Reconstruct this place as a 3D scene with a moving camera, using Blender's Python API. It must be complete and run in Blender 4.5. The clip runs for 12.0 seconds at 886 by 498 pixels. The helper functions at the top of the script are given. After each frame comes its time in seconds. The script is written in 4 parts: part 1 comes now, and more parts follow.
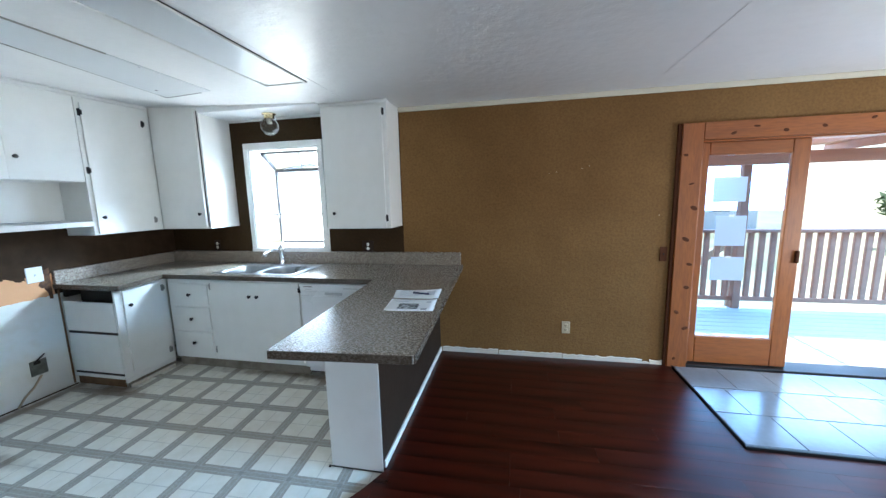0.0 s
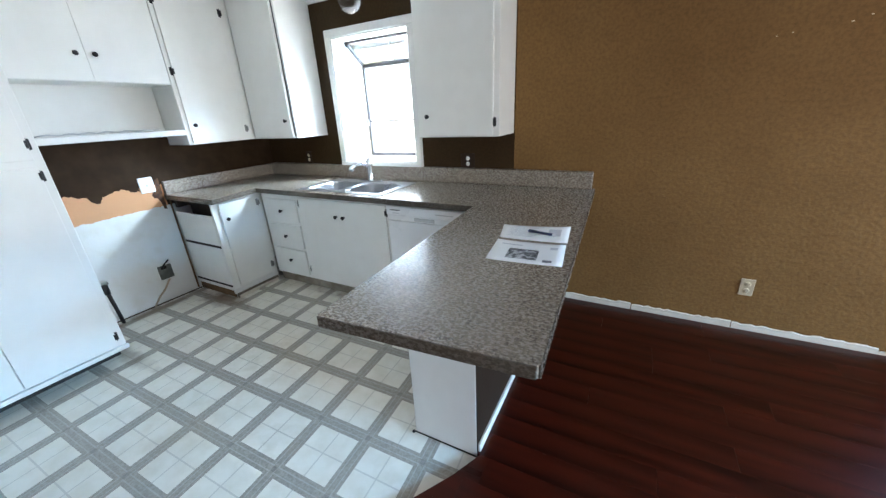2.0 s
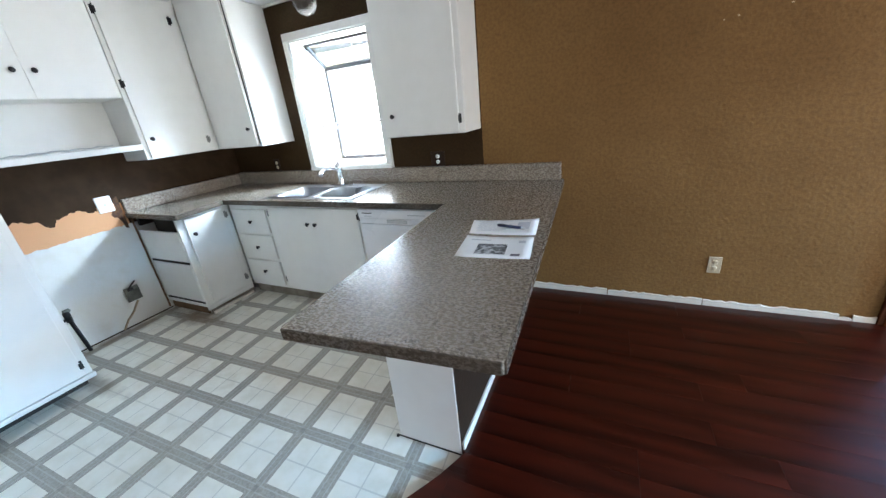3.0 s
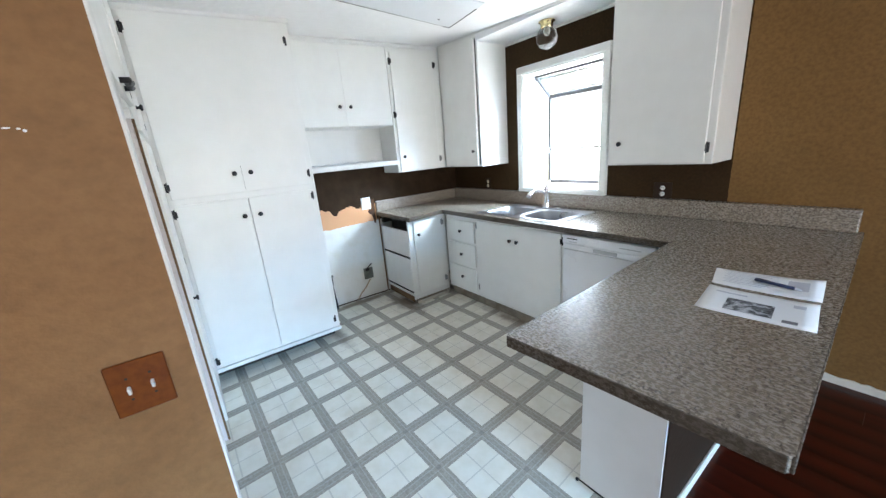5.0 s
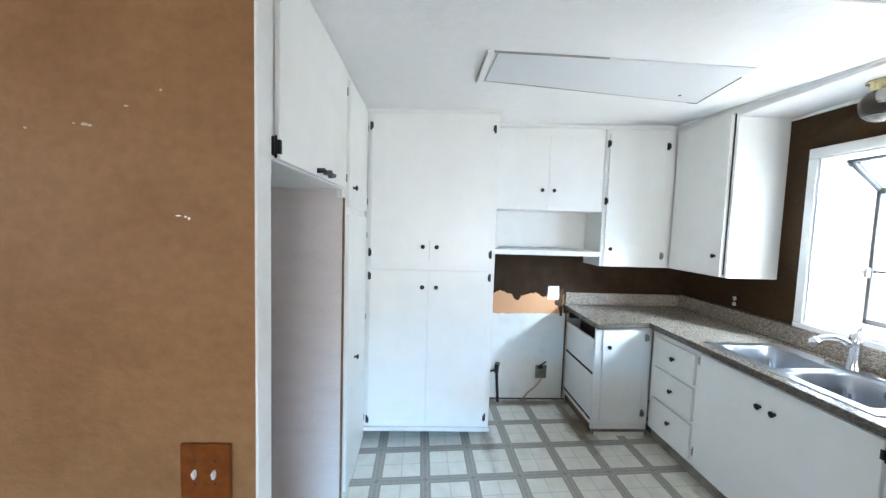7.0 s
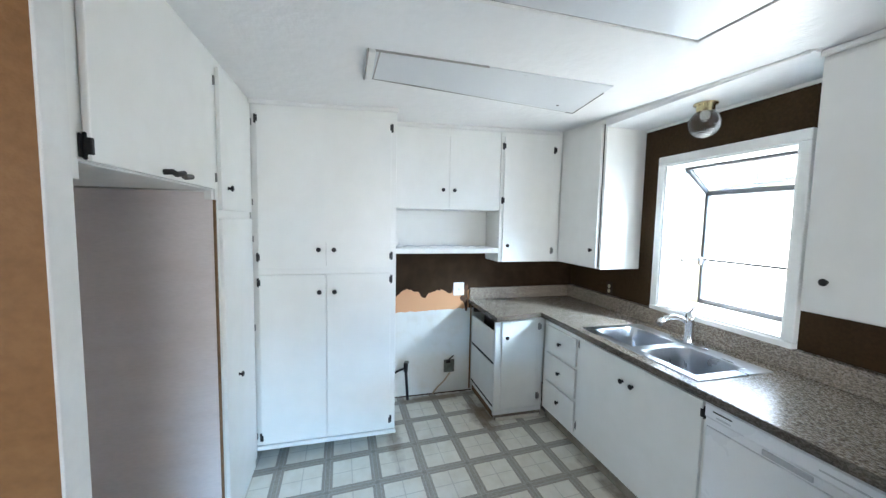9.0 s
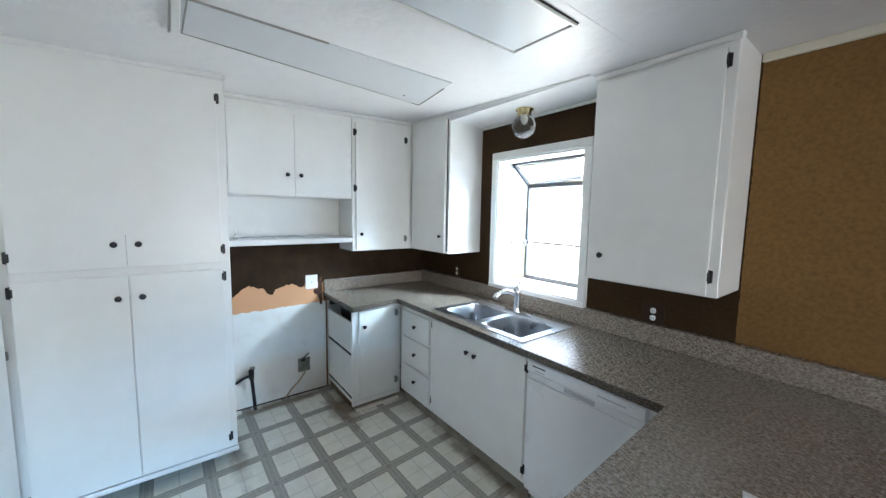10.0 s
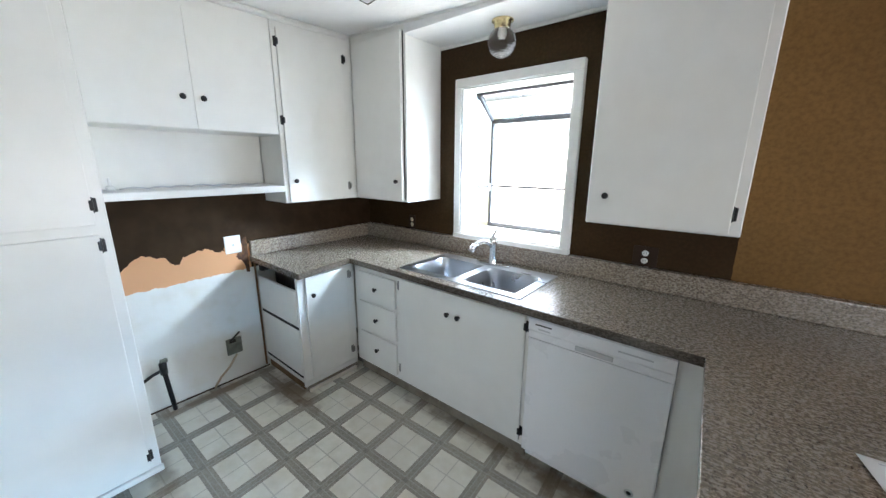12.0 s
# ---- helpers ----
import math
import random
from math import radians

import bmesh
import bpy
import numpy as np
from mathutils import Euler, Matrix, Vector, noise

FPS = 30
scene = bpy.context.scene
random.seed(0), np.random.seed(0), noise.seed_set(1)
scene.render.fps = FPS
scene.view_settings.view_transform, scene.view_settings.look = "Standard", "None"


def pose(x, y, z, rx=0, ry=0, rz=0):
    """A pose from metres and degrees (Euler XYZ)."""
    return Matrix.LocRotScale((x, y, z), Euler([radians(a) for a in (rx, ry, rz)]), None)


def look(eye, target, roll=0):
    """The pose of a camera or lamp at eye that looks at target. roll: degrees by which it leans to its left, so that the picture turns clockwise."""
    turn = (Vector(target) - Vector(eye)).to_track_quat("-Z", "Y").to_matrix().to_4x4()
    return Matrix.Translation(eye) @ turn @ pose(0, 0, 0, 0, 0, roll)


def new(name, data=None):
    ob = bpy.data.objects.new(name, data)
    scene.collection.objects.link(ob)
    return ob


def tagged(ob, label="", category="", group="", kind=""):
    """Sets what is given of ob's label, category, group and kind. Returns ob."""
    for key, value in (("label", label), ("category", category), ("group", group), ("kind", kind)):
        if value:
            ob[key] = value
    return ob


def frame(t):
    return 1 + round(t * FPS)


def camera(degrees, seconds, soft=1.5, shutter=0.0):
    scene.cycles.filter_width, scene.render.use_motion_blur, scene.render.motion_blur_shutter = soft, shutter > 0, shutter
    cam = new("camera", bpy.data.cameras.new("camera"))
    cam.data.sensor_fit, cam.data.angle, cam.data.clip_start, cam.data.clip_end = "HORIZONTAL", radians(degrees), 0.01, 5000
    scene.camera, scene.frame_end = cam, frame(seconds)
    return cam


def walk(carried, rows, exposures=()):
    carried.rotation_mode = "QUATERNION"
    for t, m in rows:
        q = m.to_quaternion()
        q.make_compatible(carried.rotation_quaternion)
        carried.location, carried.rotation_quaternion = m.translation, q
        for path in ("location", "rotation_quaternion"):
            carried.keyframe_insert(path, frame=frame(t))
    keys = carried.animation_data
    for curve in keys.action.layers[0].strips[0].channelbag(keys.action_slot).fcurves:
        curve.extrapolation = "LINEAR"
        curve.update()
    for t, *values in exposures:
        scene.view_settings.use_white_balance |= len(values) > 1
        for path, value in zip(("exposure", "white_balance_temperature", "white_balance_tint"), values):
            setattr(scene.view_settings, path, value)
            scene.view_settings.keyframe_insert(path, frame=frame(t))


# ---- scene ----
cam = camera(103.2, 12.0, soft=1.4)
PATH = [
    (0, (0.305, 0.252, 1.55), (-0.094, 2.19, 1.261), -1.4),
    (0.5, (0.16, 0.39, 1.54), (-0.483, 2.259, 1.233), -1.3),
    (1, (0.01, 0.527, 1.526), (-0.803, 2.308, 1.117), -1.0),
    (1.5, (0.006, 0.716, 1.488), (-0.809, 2.441, 0.887), -2.4),
    (2, (0.031, 0.895, 1.462), (-0.861, 2.53, 0.734), -2.9),
    (2.5, (0.056, 0.942, 1.463), (-0.844, 2.566, 0.72), -5.7),
    (2.7, (0.087, 0.941, 1.455), (-0.705, 2.619, 0.708), -6.0),
    (4.5, (-0.02, 0.834, 1.478), (-1.373, 2.178, 0.874), -5.9),
    (5, (-0.044, 0.791, 1.492), (-1.61, 1.91, 0.948), -4.8),
    (5.5, (-0.056, 0.813, 1.532), (-1.749, 1.806, 1.149), -1.1),
    (6, (-0.111, 0.907, 1.553), (-2.017, 1.47, 1.324), -0.8),
    (6.5, (-0.256, 1.037, 1.559), (-2.23, 1.309, 1.395), 0.7),
    (6.7, (-0.309, 1.082, 1.576), (-2.294, 1.277, 1.429), 1.4),
    (8.3, (-0.305, 1.265, 1.641), (-2.288, 1.048, 1.496), -0.3),
    (8.5, (-0.313, 1.264, 1.642), (-2.308, 1.268, 1.496), -0.1),
    (9, (-0.313, 1.298, 1.649), (-2.239, 1.812, 1.495), 1.1),
    (9.5, (-0.309, 1.335, 1.647), (-2.12, 2.168, 1.479), 1.1),
    (10, (-0.3, 1.359, 1.635), (-1.883, 2.565, 1.439), 1.0),
    (10.5, (-0.31, 1.339, 1.629), (-1.7, 2.756, 1.384), 0.2),
    (11, (-0.44, 1.337, 1.592), (-1.84, 2.717, 1.222), -1.0),
    (11.5, (-0.676, 1.37, 1.575), (-2.075, 2.726, 1.124), -1.6),
    (12, (-0.817, 1.376, 1.573), (-2.044, 2.883, 1.103), 0.4),
]
EXPOSURES = [(0, 1.83, 5650, 5), (1.5, 1.98, 5900, 7), (2.5, 2.04, 6150, 9), (5, 2.10, 6200, 10), (6.5, 2.17, 6050, 9), (8.5, 2.12, 6050, 9), (9, 1.94, 6000, 8), (10, 1.69, 6000, 8), (10.5, 1.74, 6150, 8), (11.5, 1.80, 6200, 9), (12, 1.88, 6300, 10)]
walk(cam, [(t, look(eye, target, roll)) for t, eye, target, roll in PATH], EXPOSURES)

# ---- light ----
world = bpy.data.worlds.new("world")
scene.world = world
world.use_nodes = True
sky = world.node_tree.nodes.new("ShaderNodeTexSky")
sky.sky_type = "NISHITA"
sky.sun_disc = False
sky.sun_elevation, sky.sun_rotation = radians(77), radians(34)
world.node_tree.links.new(sky.outputs[0], world.node_tree.nodes["Background"].inputs[0])
world.node_tree.nodes["Background"].inputs[1].default_value = 0.15


def lamp(name, kind, m, energy, colour, size=1.0, size_y=1.0):
    data = bpy.data.lights.new(name, kind)
    data.energy, data.color = energy, colour
    if kind == "AREA":
        data.shape, data.size, data.size_y = "RECTANGLE", size, size_y
    if kind == "SUN":
        data.angle = radians(0.5)
    ob = new(name, data)
    ob.matrix_world = m
    return ob


lamp("sun", "SUN", look((1.0, 1.5, 8.0), (0, 0, 0)), 4.0, (1.0, 0.95, 0.87))
# the sky's light at the garden window and beyond the sliding door
lamp("window_skylight", "AREA", look((-2.3, 4.9, 3.2), (-2.3, 3.2, 2.4)), 85, (0.72, 0.88, 1.0), 4.4, 2.2)
lamp("window_yard_bounce", "AREA", look((-2.3, 4.9, 0.9), (-2.3, 3.2, 1.35)), 102, (1.0, 0.97, 0.90), 4.4, 2.0)
lamp("window_high_sky", "AREA", look((0.3, 5.25, 3.15), (-2.6, 2.7, 1.0)), 210, (0.68, 0.85, 1.0), 0.9, 0.6)
lamp("patio_skylight", "AREA", look((3.6, 9.0, 3.2), (2.4, 3.5, 1.0)), 390, (0.38, 0.63, 1.0), 8.0, 4.5)
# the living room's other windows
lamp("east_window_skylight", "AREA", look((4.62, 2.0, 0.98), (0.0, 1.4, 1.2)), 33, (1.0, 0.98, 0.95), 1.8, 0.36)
lamp("east_sky", "AREA", look((10.5, 2.6, 4.7), (-2.5, 1.1, 0.6)), 1400, (0.25, 0.61, 1.0), 3.6, 3.5)
lamp("south_window_skylight", "AREA", look((1.9, -2.66, 1.45), (1.9, 0.0, 1.3)), 14, (0.97, 0.98, 1.0), 2.4, 1.3)


# ---- materials ----
def nodes_of(name):
    m = bpy.data.materials.new(name)
    m.use_nodes = True
    return m, m.node_tree.nodes, m.node_tree.links, m.node_tree.nodes["Principled BSDF"]


def noise_node(n, l, scale, detail=4.0, stretch=None, rough=0.55):
    tc = n.new("ShaderNodeTexCoord")
    mp = n.new("ShaderNodeMapping")
    if stretch:
        mp.inputs["Scale"].default_value = stretch
    tx = n.new("ShaderNodeTexNoise")
    tx.inputs["Scale"].default_value, tx.inputs["Detail"].default_value = scale, detail
    tx.inputs["Roughness"].default_value = rough
    l.new(tc.outputs["Object"], mp.inputs[0])
    l.new(mp.outputs[0], tx.inputs["Vector"])
    return tx


def mix(n, l, fac, a, b, blend="MIX"):
    x = n.new("ShaderNodeMix")
    x.data_type, x.blend_type = "RGBA", blend
    for sock, v in ((x.inputs[0], fac), (x.inputs[6], a), (x.inputs[7], b)):
        if isinstance(v, (int, float)):
            sock.default_value = v
        elif isinstance(v, tuple):
            sock.default_value = (*v, 1.0)
        else:
            l.new(v, sock)
    return x.outputs[2]


def calc(n, l, op, a, b=0.0, c=0.0):
    x = n.new("ShaderNodeMath")
    x.operation = op
    for sock, v in zip(x.inputs, (a, b, c)):
        if isinstance(v, (int, float)):
            sock.default_value = v
        else:
            l.new(v, sock)
    return x.outputs[0]


def ramp(n, l, src, lo, hi):
    x = n.new("ShaderNodeMapRange")
    x.inputs["From Min"].default_value, x.inputs["From Max"].default_value = lo, hi
    l.new(src, x.inputs["Value"])
    return x.outputs["Result"]


def bump(n, l, p, height, strength, distance):
    b = n.new("ShaderNodeBump")
    b.inputs["Strength"].default_value, b.inputs["Distance"].default_value = strength, distance
    l.new(height, b.inputs["Height"])
    l.new(b.outputs[0], p.inputs["Normal"])


def coat(name, col, rough=0.5, metal=0.0, var=0.08, coarse=1.7, fine=40.0, relief=0.15, depth=0.002, dirt=None, dirt_amount=0.3, stretch=None, spec=0.5):
    """A surface with slow stains and fine grain, both slightly darker than its colour."""
    m, n, l, p = nodes_of(name)
    a, b = noise_node(n, l, coarse, 5.0, stretch), noise_node(n, l, fine, 3.0, stretch)
    dark = dirt or tuple(c * 0.55 for c in col)
    c1 = mix(n, l, calc(n, l, "MULTIPLY", ramp(n, l, a.outputs[0], 0.42, 0.75), dirt_amount), col, dark)
    c2 = mix(n, l, calc(n, l, "MULTIPLY", ramp(n, l, b.outputs[0], 0.35, 0.75), var), c1, tuple(c * 0.4 for c in col))
    l.new(c2, p.inputs["Base Color"])
    p.inputs["Metallic"].default_value = metal
    p.inputs["Specular IOR Level"].default_value = spec
    l.new(calc(n, l, "ADD", calc(n, l, "MULTIPLY", a.outputs[0], 0.2), rough - 0.1), p.inputs["Roughness"])
    bump(n, l, p, b.outputs[0], relief, depth)
    return m


WHITE = coat("white_enamel", (0.80, 0.80, 0.77), 0.32, var=0.05, coarse=2.2, fine=9.0, relief=0.12, depth=0.004, dirt=(0.66, 0.64, 0.56), dirt_amount=0.18)
TRIM = coat("white_trim_paint", (0.78, 0.78, 0.76), 0.38, var=0.08, fine=30, dirt=(0.5, 0.46, 0.38), dirt_amount=0.22)
BOARD = coat("yellowed_baseboard_paint", (0.74, 0.69, 0.60), 0.45, var=0.15, fine=30, dirt=(0.42, 0.33, 0.22), dirt_amount=0.45)
CREAM = coat("cream_moulding_paint", (0.66, 0.62, 0.50), 0.45, dirt_amount=0.2)
CEILING = coat("ceiling_paint", (0.78, 0.78, 0.78), 0.36, var=0.05, coarse=0.7, fine=15, relief=0.5, depth=0.010, dirt=(0.6, 0.6, 0.58), dirt_amount=0.25)
PANEL = coat("acrylic_panel", (0.62, 0.64, 0.66), 0.3, var=0.04, fine=60, relief=0.05, dirt_amount=0.1)
BLACK = coat("black_iron", (0.012, 0.012, 0.013), 0.42, metal=0.3, fine=120, relief=0.2, dirt_amount=0.1)
BROWN = coat("dark_brown_paint", (0.026, 0.014, 0.008), 0.6, var=0.3, fine=55, relief=0.4, depth=0.004, spec=0.12)
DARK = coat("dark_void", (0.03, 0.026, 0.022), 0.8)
HINGE = coat("painted_hinge", (0.30, 0.30, 0.29), 0.4, metal=0.5, dirt_amount=0.4)
ALU = coat("weathered_aluminium", (0.10, 0.10, 0.105), 0.6, metal=0.1, dirt_amount=0.4, spec=0.2)
GREYLINE = coat("shadowed_gap_grey", (0.34, 0.33, 0.31), 0.7)
TAN = coat("tan_wall_paint", (0.272, 0.141, 0.058), 0.55, var=0.28, coarse=2.6, fine=30, relief=0.6, depth=0.006, dirt=(0.190, 0.090, 0.034), dirt_amount=0.7, stretch=(1, 1, 1.4), spec=0.25)
ALCOVE = coat("taupe_wall_paint", (0.72, 0.66, 0.64), 0.6, var=0.12, coarse=3.0, fine=30, stretch=(1, 1, 4), dirt=(0.62, 0.55, 0.52), dirt_amount=0.5)
CEDAR = coat("cedar", (0.32, 0.100, 0.021), 0.42, var=0.5, coarse=3.0, fine=14, stretch=(6, 6, 0.8), relief=0.2, dirt=(0.19, 0.056, 0.016), dirt_amount=0.7)
CEDAR_X = coat("cedar_level", (0.32, 0.100, 0.021), 0.42, var=0.5, coarse=3.0, fine=14, stretch=(0.8, 6, 6), relief=0.2, dirt=(0.19, 0.056, 0.016), dirt_amount=0.7)
KNOT = coat("cedar_knot", (0.09, 0.030, 0.012), 0.7, spec=0.15)
PLATEWOOD = coat("stained_wood_plate", (0.165, 0.045, 0.007), 0.4, var=0.35, coarse=26, fine=50, stretch=(1, 4, 1), dirt=(0.10, 0.016, 0.004), dirt_amount=0.5, spec=0.25)
# scuffed kick paint, its colour darkened for the shade below the cabinets
KICK = coat("shaded_scuffed_kick_paint", (0.27, 0.24, 0.19), 0.6, var=0.3, coarse=9, dirt=(0.14, 0.10, 0.06), dirt_amount=0.8)
BAREWOOD = coat("bare_particle_wood", (0.20, 0.115, 0.05), 0.8, var=0.4, coarse=12, dirt=(0.12, 0.06, 0.03), dirt_amount=0.6)
STEEL = coat("stainless_steel", (0.46, 0.47, 0.49), 0.30, metal=1.0, var=0.1, coarse=6, fine=160, stretch=(1, 8, 1), relief=0.05, dirt_amount=0.2)
CHROME = coat("chrome", (0.72, 0.72, 0.73), 0.14, metal=1.0, var=0.05, dirt_amount=0.1)
BRASS = coat("brass", (0.74, 0.60, 0.34), 0.25, metal=1.0, dirt_amount=0.2)
GALV = coat("galvanised_box", (0.22, 0.23, 0.20), 0.5, metal=0.6, coarse=18, dirt=(0.08, 0.08, 0.07), dirt_amount=0.6)
PLASTIC = coat("white_plastic", (0.82, 0.82, 0.80), 0.3, var=0.03, dirt_amount=0.1)
IVORY = coat("ivory_plastic", (0.72, 0.64, 0.48), 0.35, var=0.03, dirt_amount=0.1)
AGED = coat("aged_ivory_plastic", (0.56, 0.46, 0.31), 0.4, var=0.1, dirt_amount=0.25)
APPLIANCE = coat("appliance_enamel", (0.85, 0.86, 0.88), 0.28, var=0.03, fine=90, relief=0.03, dirt=(0.68, 0.68, 0.66), dirt_amount=0.15)
GREYPRINT = coat("grey_print", (0.56, 0.57, 0.59), 0.5)
PAPER = coat("paper", (0.88, 0.88, 0.88), 0.7, var=0.03, relief=0.05, dirt_amount=0.05)
INK = coat("ink", (0.16, 0.16, 0.18), 0.7)
INKPALE = coat("pale_ink", (0.58, 0.58, 0.62), 0.7)
PHOTO = coat("printed_photo", (0.62, 0.62, 0.64), 0.6, var=0.9, coarse=34, fine=110, dirt=(0.012, 0.012, 0.015), dirt_amount=3.4)
BLUEPEN = coat("blue_pen_plastic", (0.010, 0.018, 0.06), 0.3)
RED = coat("dark_red_paint", (0.22, 0.012, 0.010), 0.6, dirt_amount=0.3)
PEACH = coat("peach_wood", (0.55, 0.28, 0.15), 0.6)
DECK = coat("weathered_deck", (0.42, 0.40, 0.38), 0.6, var=0.4, coarse=2.0, fine=20, stretch=(1, 8, 8), relief=0.3, dirt_amount=0.4)
RAILWOOD = coat("redwood_rail", (0.32, 0.155, 0.10), 0.7, var=0.3, fine=20, dirt_amount=0.4)
PALEWOOD = coat("pale_weathered_wood", (0.55, 0.46, 0.36), 0.7, var=0.25, stretch=(1, 6, 6), dirt_amount=0.3)
BEAMWOOD = coat("patio_beam_paint", (0.50, 0.26, 0.18), 0.6, var=0.2, stretch=(1, 6, 6), dirt_amount=0.3)
GRASS = coat("dry_grass", (0.30, 0.27, 0.16), 0.9, var=0.5, coarse=0.4, fine=8, dirt=(0.08, 0.10, 0.04), dirt_amount=0.7)
LEAF = coat("foliage", (0.07, 0.11, 0.035), 0.6, var=0.4, coarse=2, dirt_amount=0.5)
BARK = coat("bark", (0.10, 0.07, 0.05), 0.9, var=0.5, fine=20)
SIDING = coat("house_siding", (0.72, 0.71, 0.68), 0.7)
ROOFING = coat("roof_shingle", (0.16, 0.17, 0.20), 0.8)
TILE = coat("glazed_floor_tile", (0.17, 0.175, 0.18), 0.17, var=0.15, coarse=4, fine=30, relief=0.08, dirt=(0.12, 0.12, 0.12), dirt_amount=0.4, spec=0.9)
GROUT = coat("dark_grout", (0.05, 0.045, 0.04), 0.8)


def glass(name, rough=0.0, tint=(1, 1, 1)):
    m, n, l, p = nodes_of(name)
    p.inputs["Base Color"].default_value = (*tint, 1)
    p.inputs["Transmission Weight"].default_value = 1.0
    p.inputs["Roughness"].default_value, p.inputs["IOR"].default_value = rough, 1.45
    return m


NOTICE = glass("backlit_notice_paper", 1.0, (0.62, 0.72, 0.86))
NOTICE.node_tree.nodes["Principled BSDF"].inputs["Transmission Weight"].default_value = 0.25
NOTICE.node_tree.nodes["Principled BSDF"].inputs["IOR"].default_value = 1.02
GLASS, GLOBE, DOORGLASS = glass("window_glass"), glass("ribbed_globe_glass", 0.10, (0.95, 0.96, 0.97)), glass("dusty_door_glass", 0.03, (0.72, 0.84, 0.97))


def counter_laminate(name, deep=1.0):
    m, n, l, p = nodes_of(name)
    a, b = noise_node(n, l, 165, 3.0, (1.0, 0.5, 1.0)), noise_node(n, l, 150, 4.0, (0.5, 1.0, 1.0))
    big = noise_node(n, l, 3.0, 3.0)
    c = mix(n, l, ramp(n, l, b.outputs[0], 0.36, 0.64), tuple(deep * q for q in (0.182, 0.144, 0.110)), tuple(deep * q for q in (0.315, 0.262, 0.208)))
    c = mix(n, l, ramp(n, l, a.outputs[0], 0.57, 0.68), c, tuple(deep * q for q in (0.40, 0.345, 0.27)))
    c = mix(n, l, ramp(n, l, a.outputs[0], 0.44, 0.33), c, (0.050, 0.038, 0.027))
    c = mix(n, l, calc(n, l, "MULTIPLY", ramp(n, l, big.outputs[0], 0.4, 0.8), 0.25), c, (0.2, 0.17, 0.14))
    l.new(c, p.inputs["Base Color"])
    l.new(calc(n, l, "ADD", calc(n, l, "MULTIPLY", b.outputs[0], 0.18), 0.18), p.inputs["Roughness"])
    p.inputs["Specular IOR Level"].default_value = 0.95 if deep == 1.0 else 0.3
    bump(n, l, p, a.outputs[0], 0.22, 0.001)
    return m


def sheet_vinyl():
    """Printed sheet flooring: pale squares with faint cross lines, in a lattice of grey bands with narrow stripes."""
    m, n, l, p = nodes_of("printed_sheet_vinyl")
    tc, sp = n.new("ShaderNodeTexCoord"), n.new("ShaderNodeSeparateXYZ")
    l.new(tc.outputs["Object"], sp.inputs[0])

    def away(axis, lean, zero, pitch):
        along = calc(n, l, "ADD", sp.outputs[axis], calc(n, l, "MULTIPLY", sp.outputs[1 - axis], lean))
        u = calc(n, l, "DIVIDE", calc(n, l, "SUBTRACT", along, zero), pitch)
        return calc(n, l, "ABSOLUTE", calc(n, l, "SUBTRACT", calc(n, l, "FRACT", calc(n, l, "ADD", u, 100.5)), 0.5))

    u, v = away(0, 0.062, -0.932 + 0.062 * 1.806, 0.3055), away(1, -0.022, 1.806 + 0.022 * 0.932, 0.3055)
    near = calc(n, l, "MINIMUM", u, v)
    far = calc(n, l, "MAXIMUM", u, v)
    grain, stain, speck = noise_node(n, l, 90, 3.0), noise_node(n, l, 2.4, 5.0), noise_node(n, l, 11, 4.0)
    cream = mix(n, l, ramp(n, l, speck.outputs[0], 0.4, 0.75), (0.82, 0.80, 0.72), (0.72, 0.69, 0.59))
    seam = calc(n, l, "GREATER_THAN", far, 0.489)
    cream = mix(n, l, calc(n, l, "MULTIPLY", seam, 0.45), cream, (0.42, 0.40, 0.36))
    band = mix(n, l, ramp(n, l, grain.outputs[0], 0.3, 0.7), (0.29, 0.265, 0.225), (0.42, 0.395, 0.345))
    stripe = calc(n, l, "MULTIPLY", calc(n, l, "GREATER_THAN", near, 0.038), calc(n, l, "LESS_THAN", near, 0.056))
    band = mix(n, l, calc(n, l, "MULTIPLY", stripe, 0.38), band, (0.56, 0.55, 0.50))
    knot = calc(n, l, "LESS_THAN", far, 0.038)
    band = mix(n, l, calc(n, l, "MULTIPLY", knot, 0.35), band, (0.15, 0.145, 0.13))
    c = mix(n, l, calc(n, l, "LESS_THAN", near, 0.108), cream, band)
    c = mix(n, l, calc(n, l, "MULTIPLY", ramp(n, l, stain.outputs[0], 0.52, 0.8), 0.35), c, (0.42, 0.36, 0.24))
    # grime left round the foot of the corner cabinet and along the range space; the last two darken the floor along the
    # sink cabinet and dishwasher
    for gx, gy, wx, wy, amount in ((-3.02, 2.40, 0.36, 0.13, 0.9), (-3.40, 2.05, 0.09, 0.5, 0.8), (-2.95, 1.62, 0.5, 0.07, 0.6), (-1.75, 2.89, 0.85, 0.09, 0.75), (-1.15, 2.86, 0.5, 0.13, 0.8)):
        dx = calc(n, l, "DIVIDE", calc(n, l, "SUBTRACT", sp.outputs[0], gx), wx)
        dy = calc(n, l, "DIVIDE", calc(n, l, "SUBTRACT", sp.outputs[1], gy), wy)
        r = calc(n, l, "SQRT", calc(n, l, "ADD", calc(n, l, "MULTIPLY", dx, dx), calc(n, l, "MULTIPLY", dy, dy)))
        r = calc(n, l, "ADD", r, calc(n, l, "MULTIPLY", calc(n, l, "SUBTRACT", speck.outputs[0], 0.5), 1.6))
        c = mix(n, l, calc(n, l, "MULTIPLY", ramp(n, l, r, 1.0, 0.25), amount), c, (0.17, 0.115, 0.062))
    l.new(c, p.inputs["Base Color"])
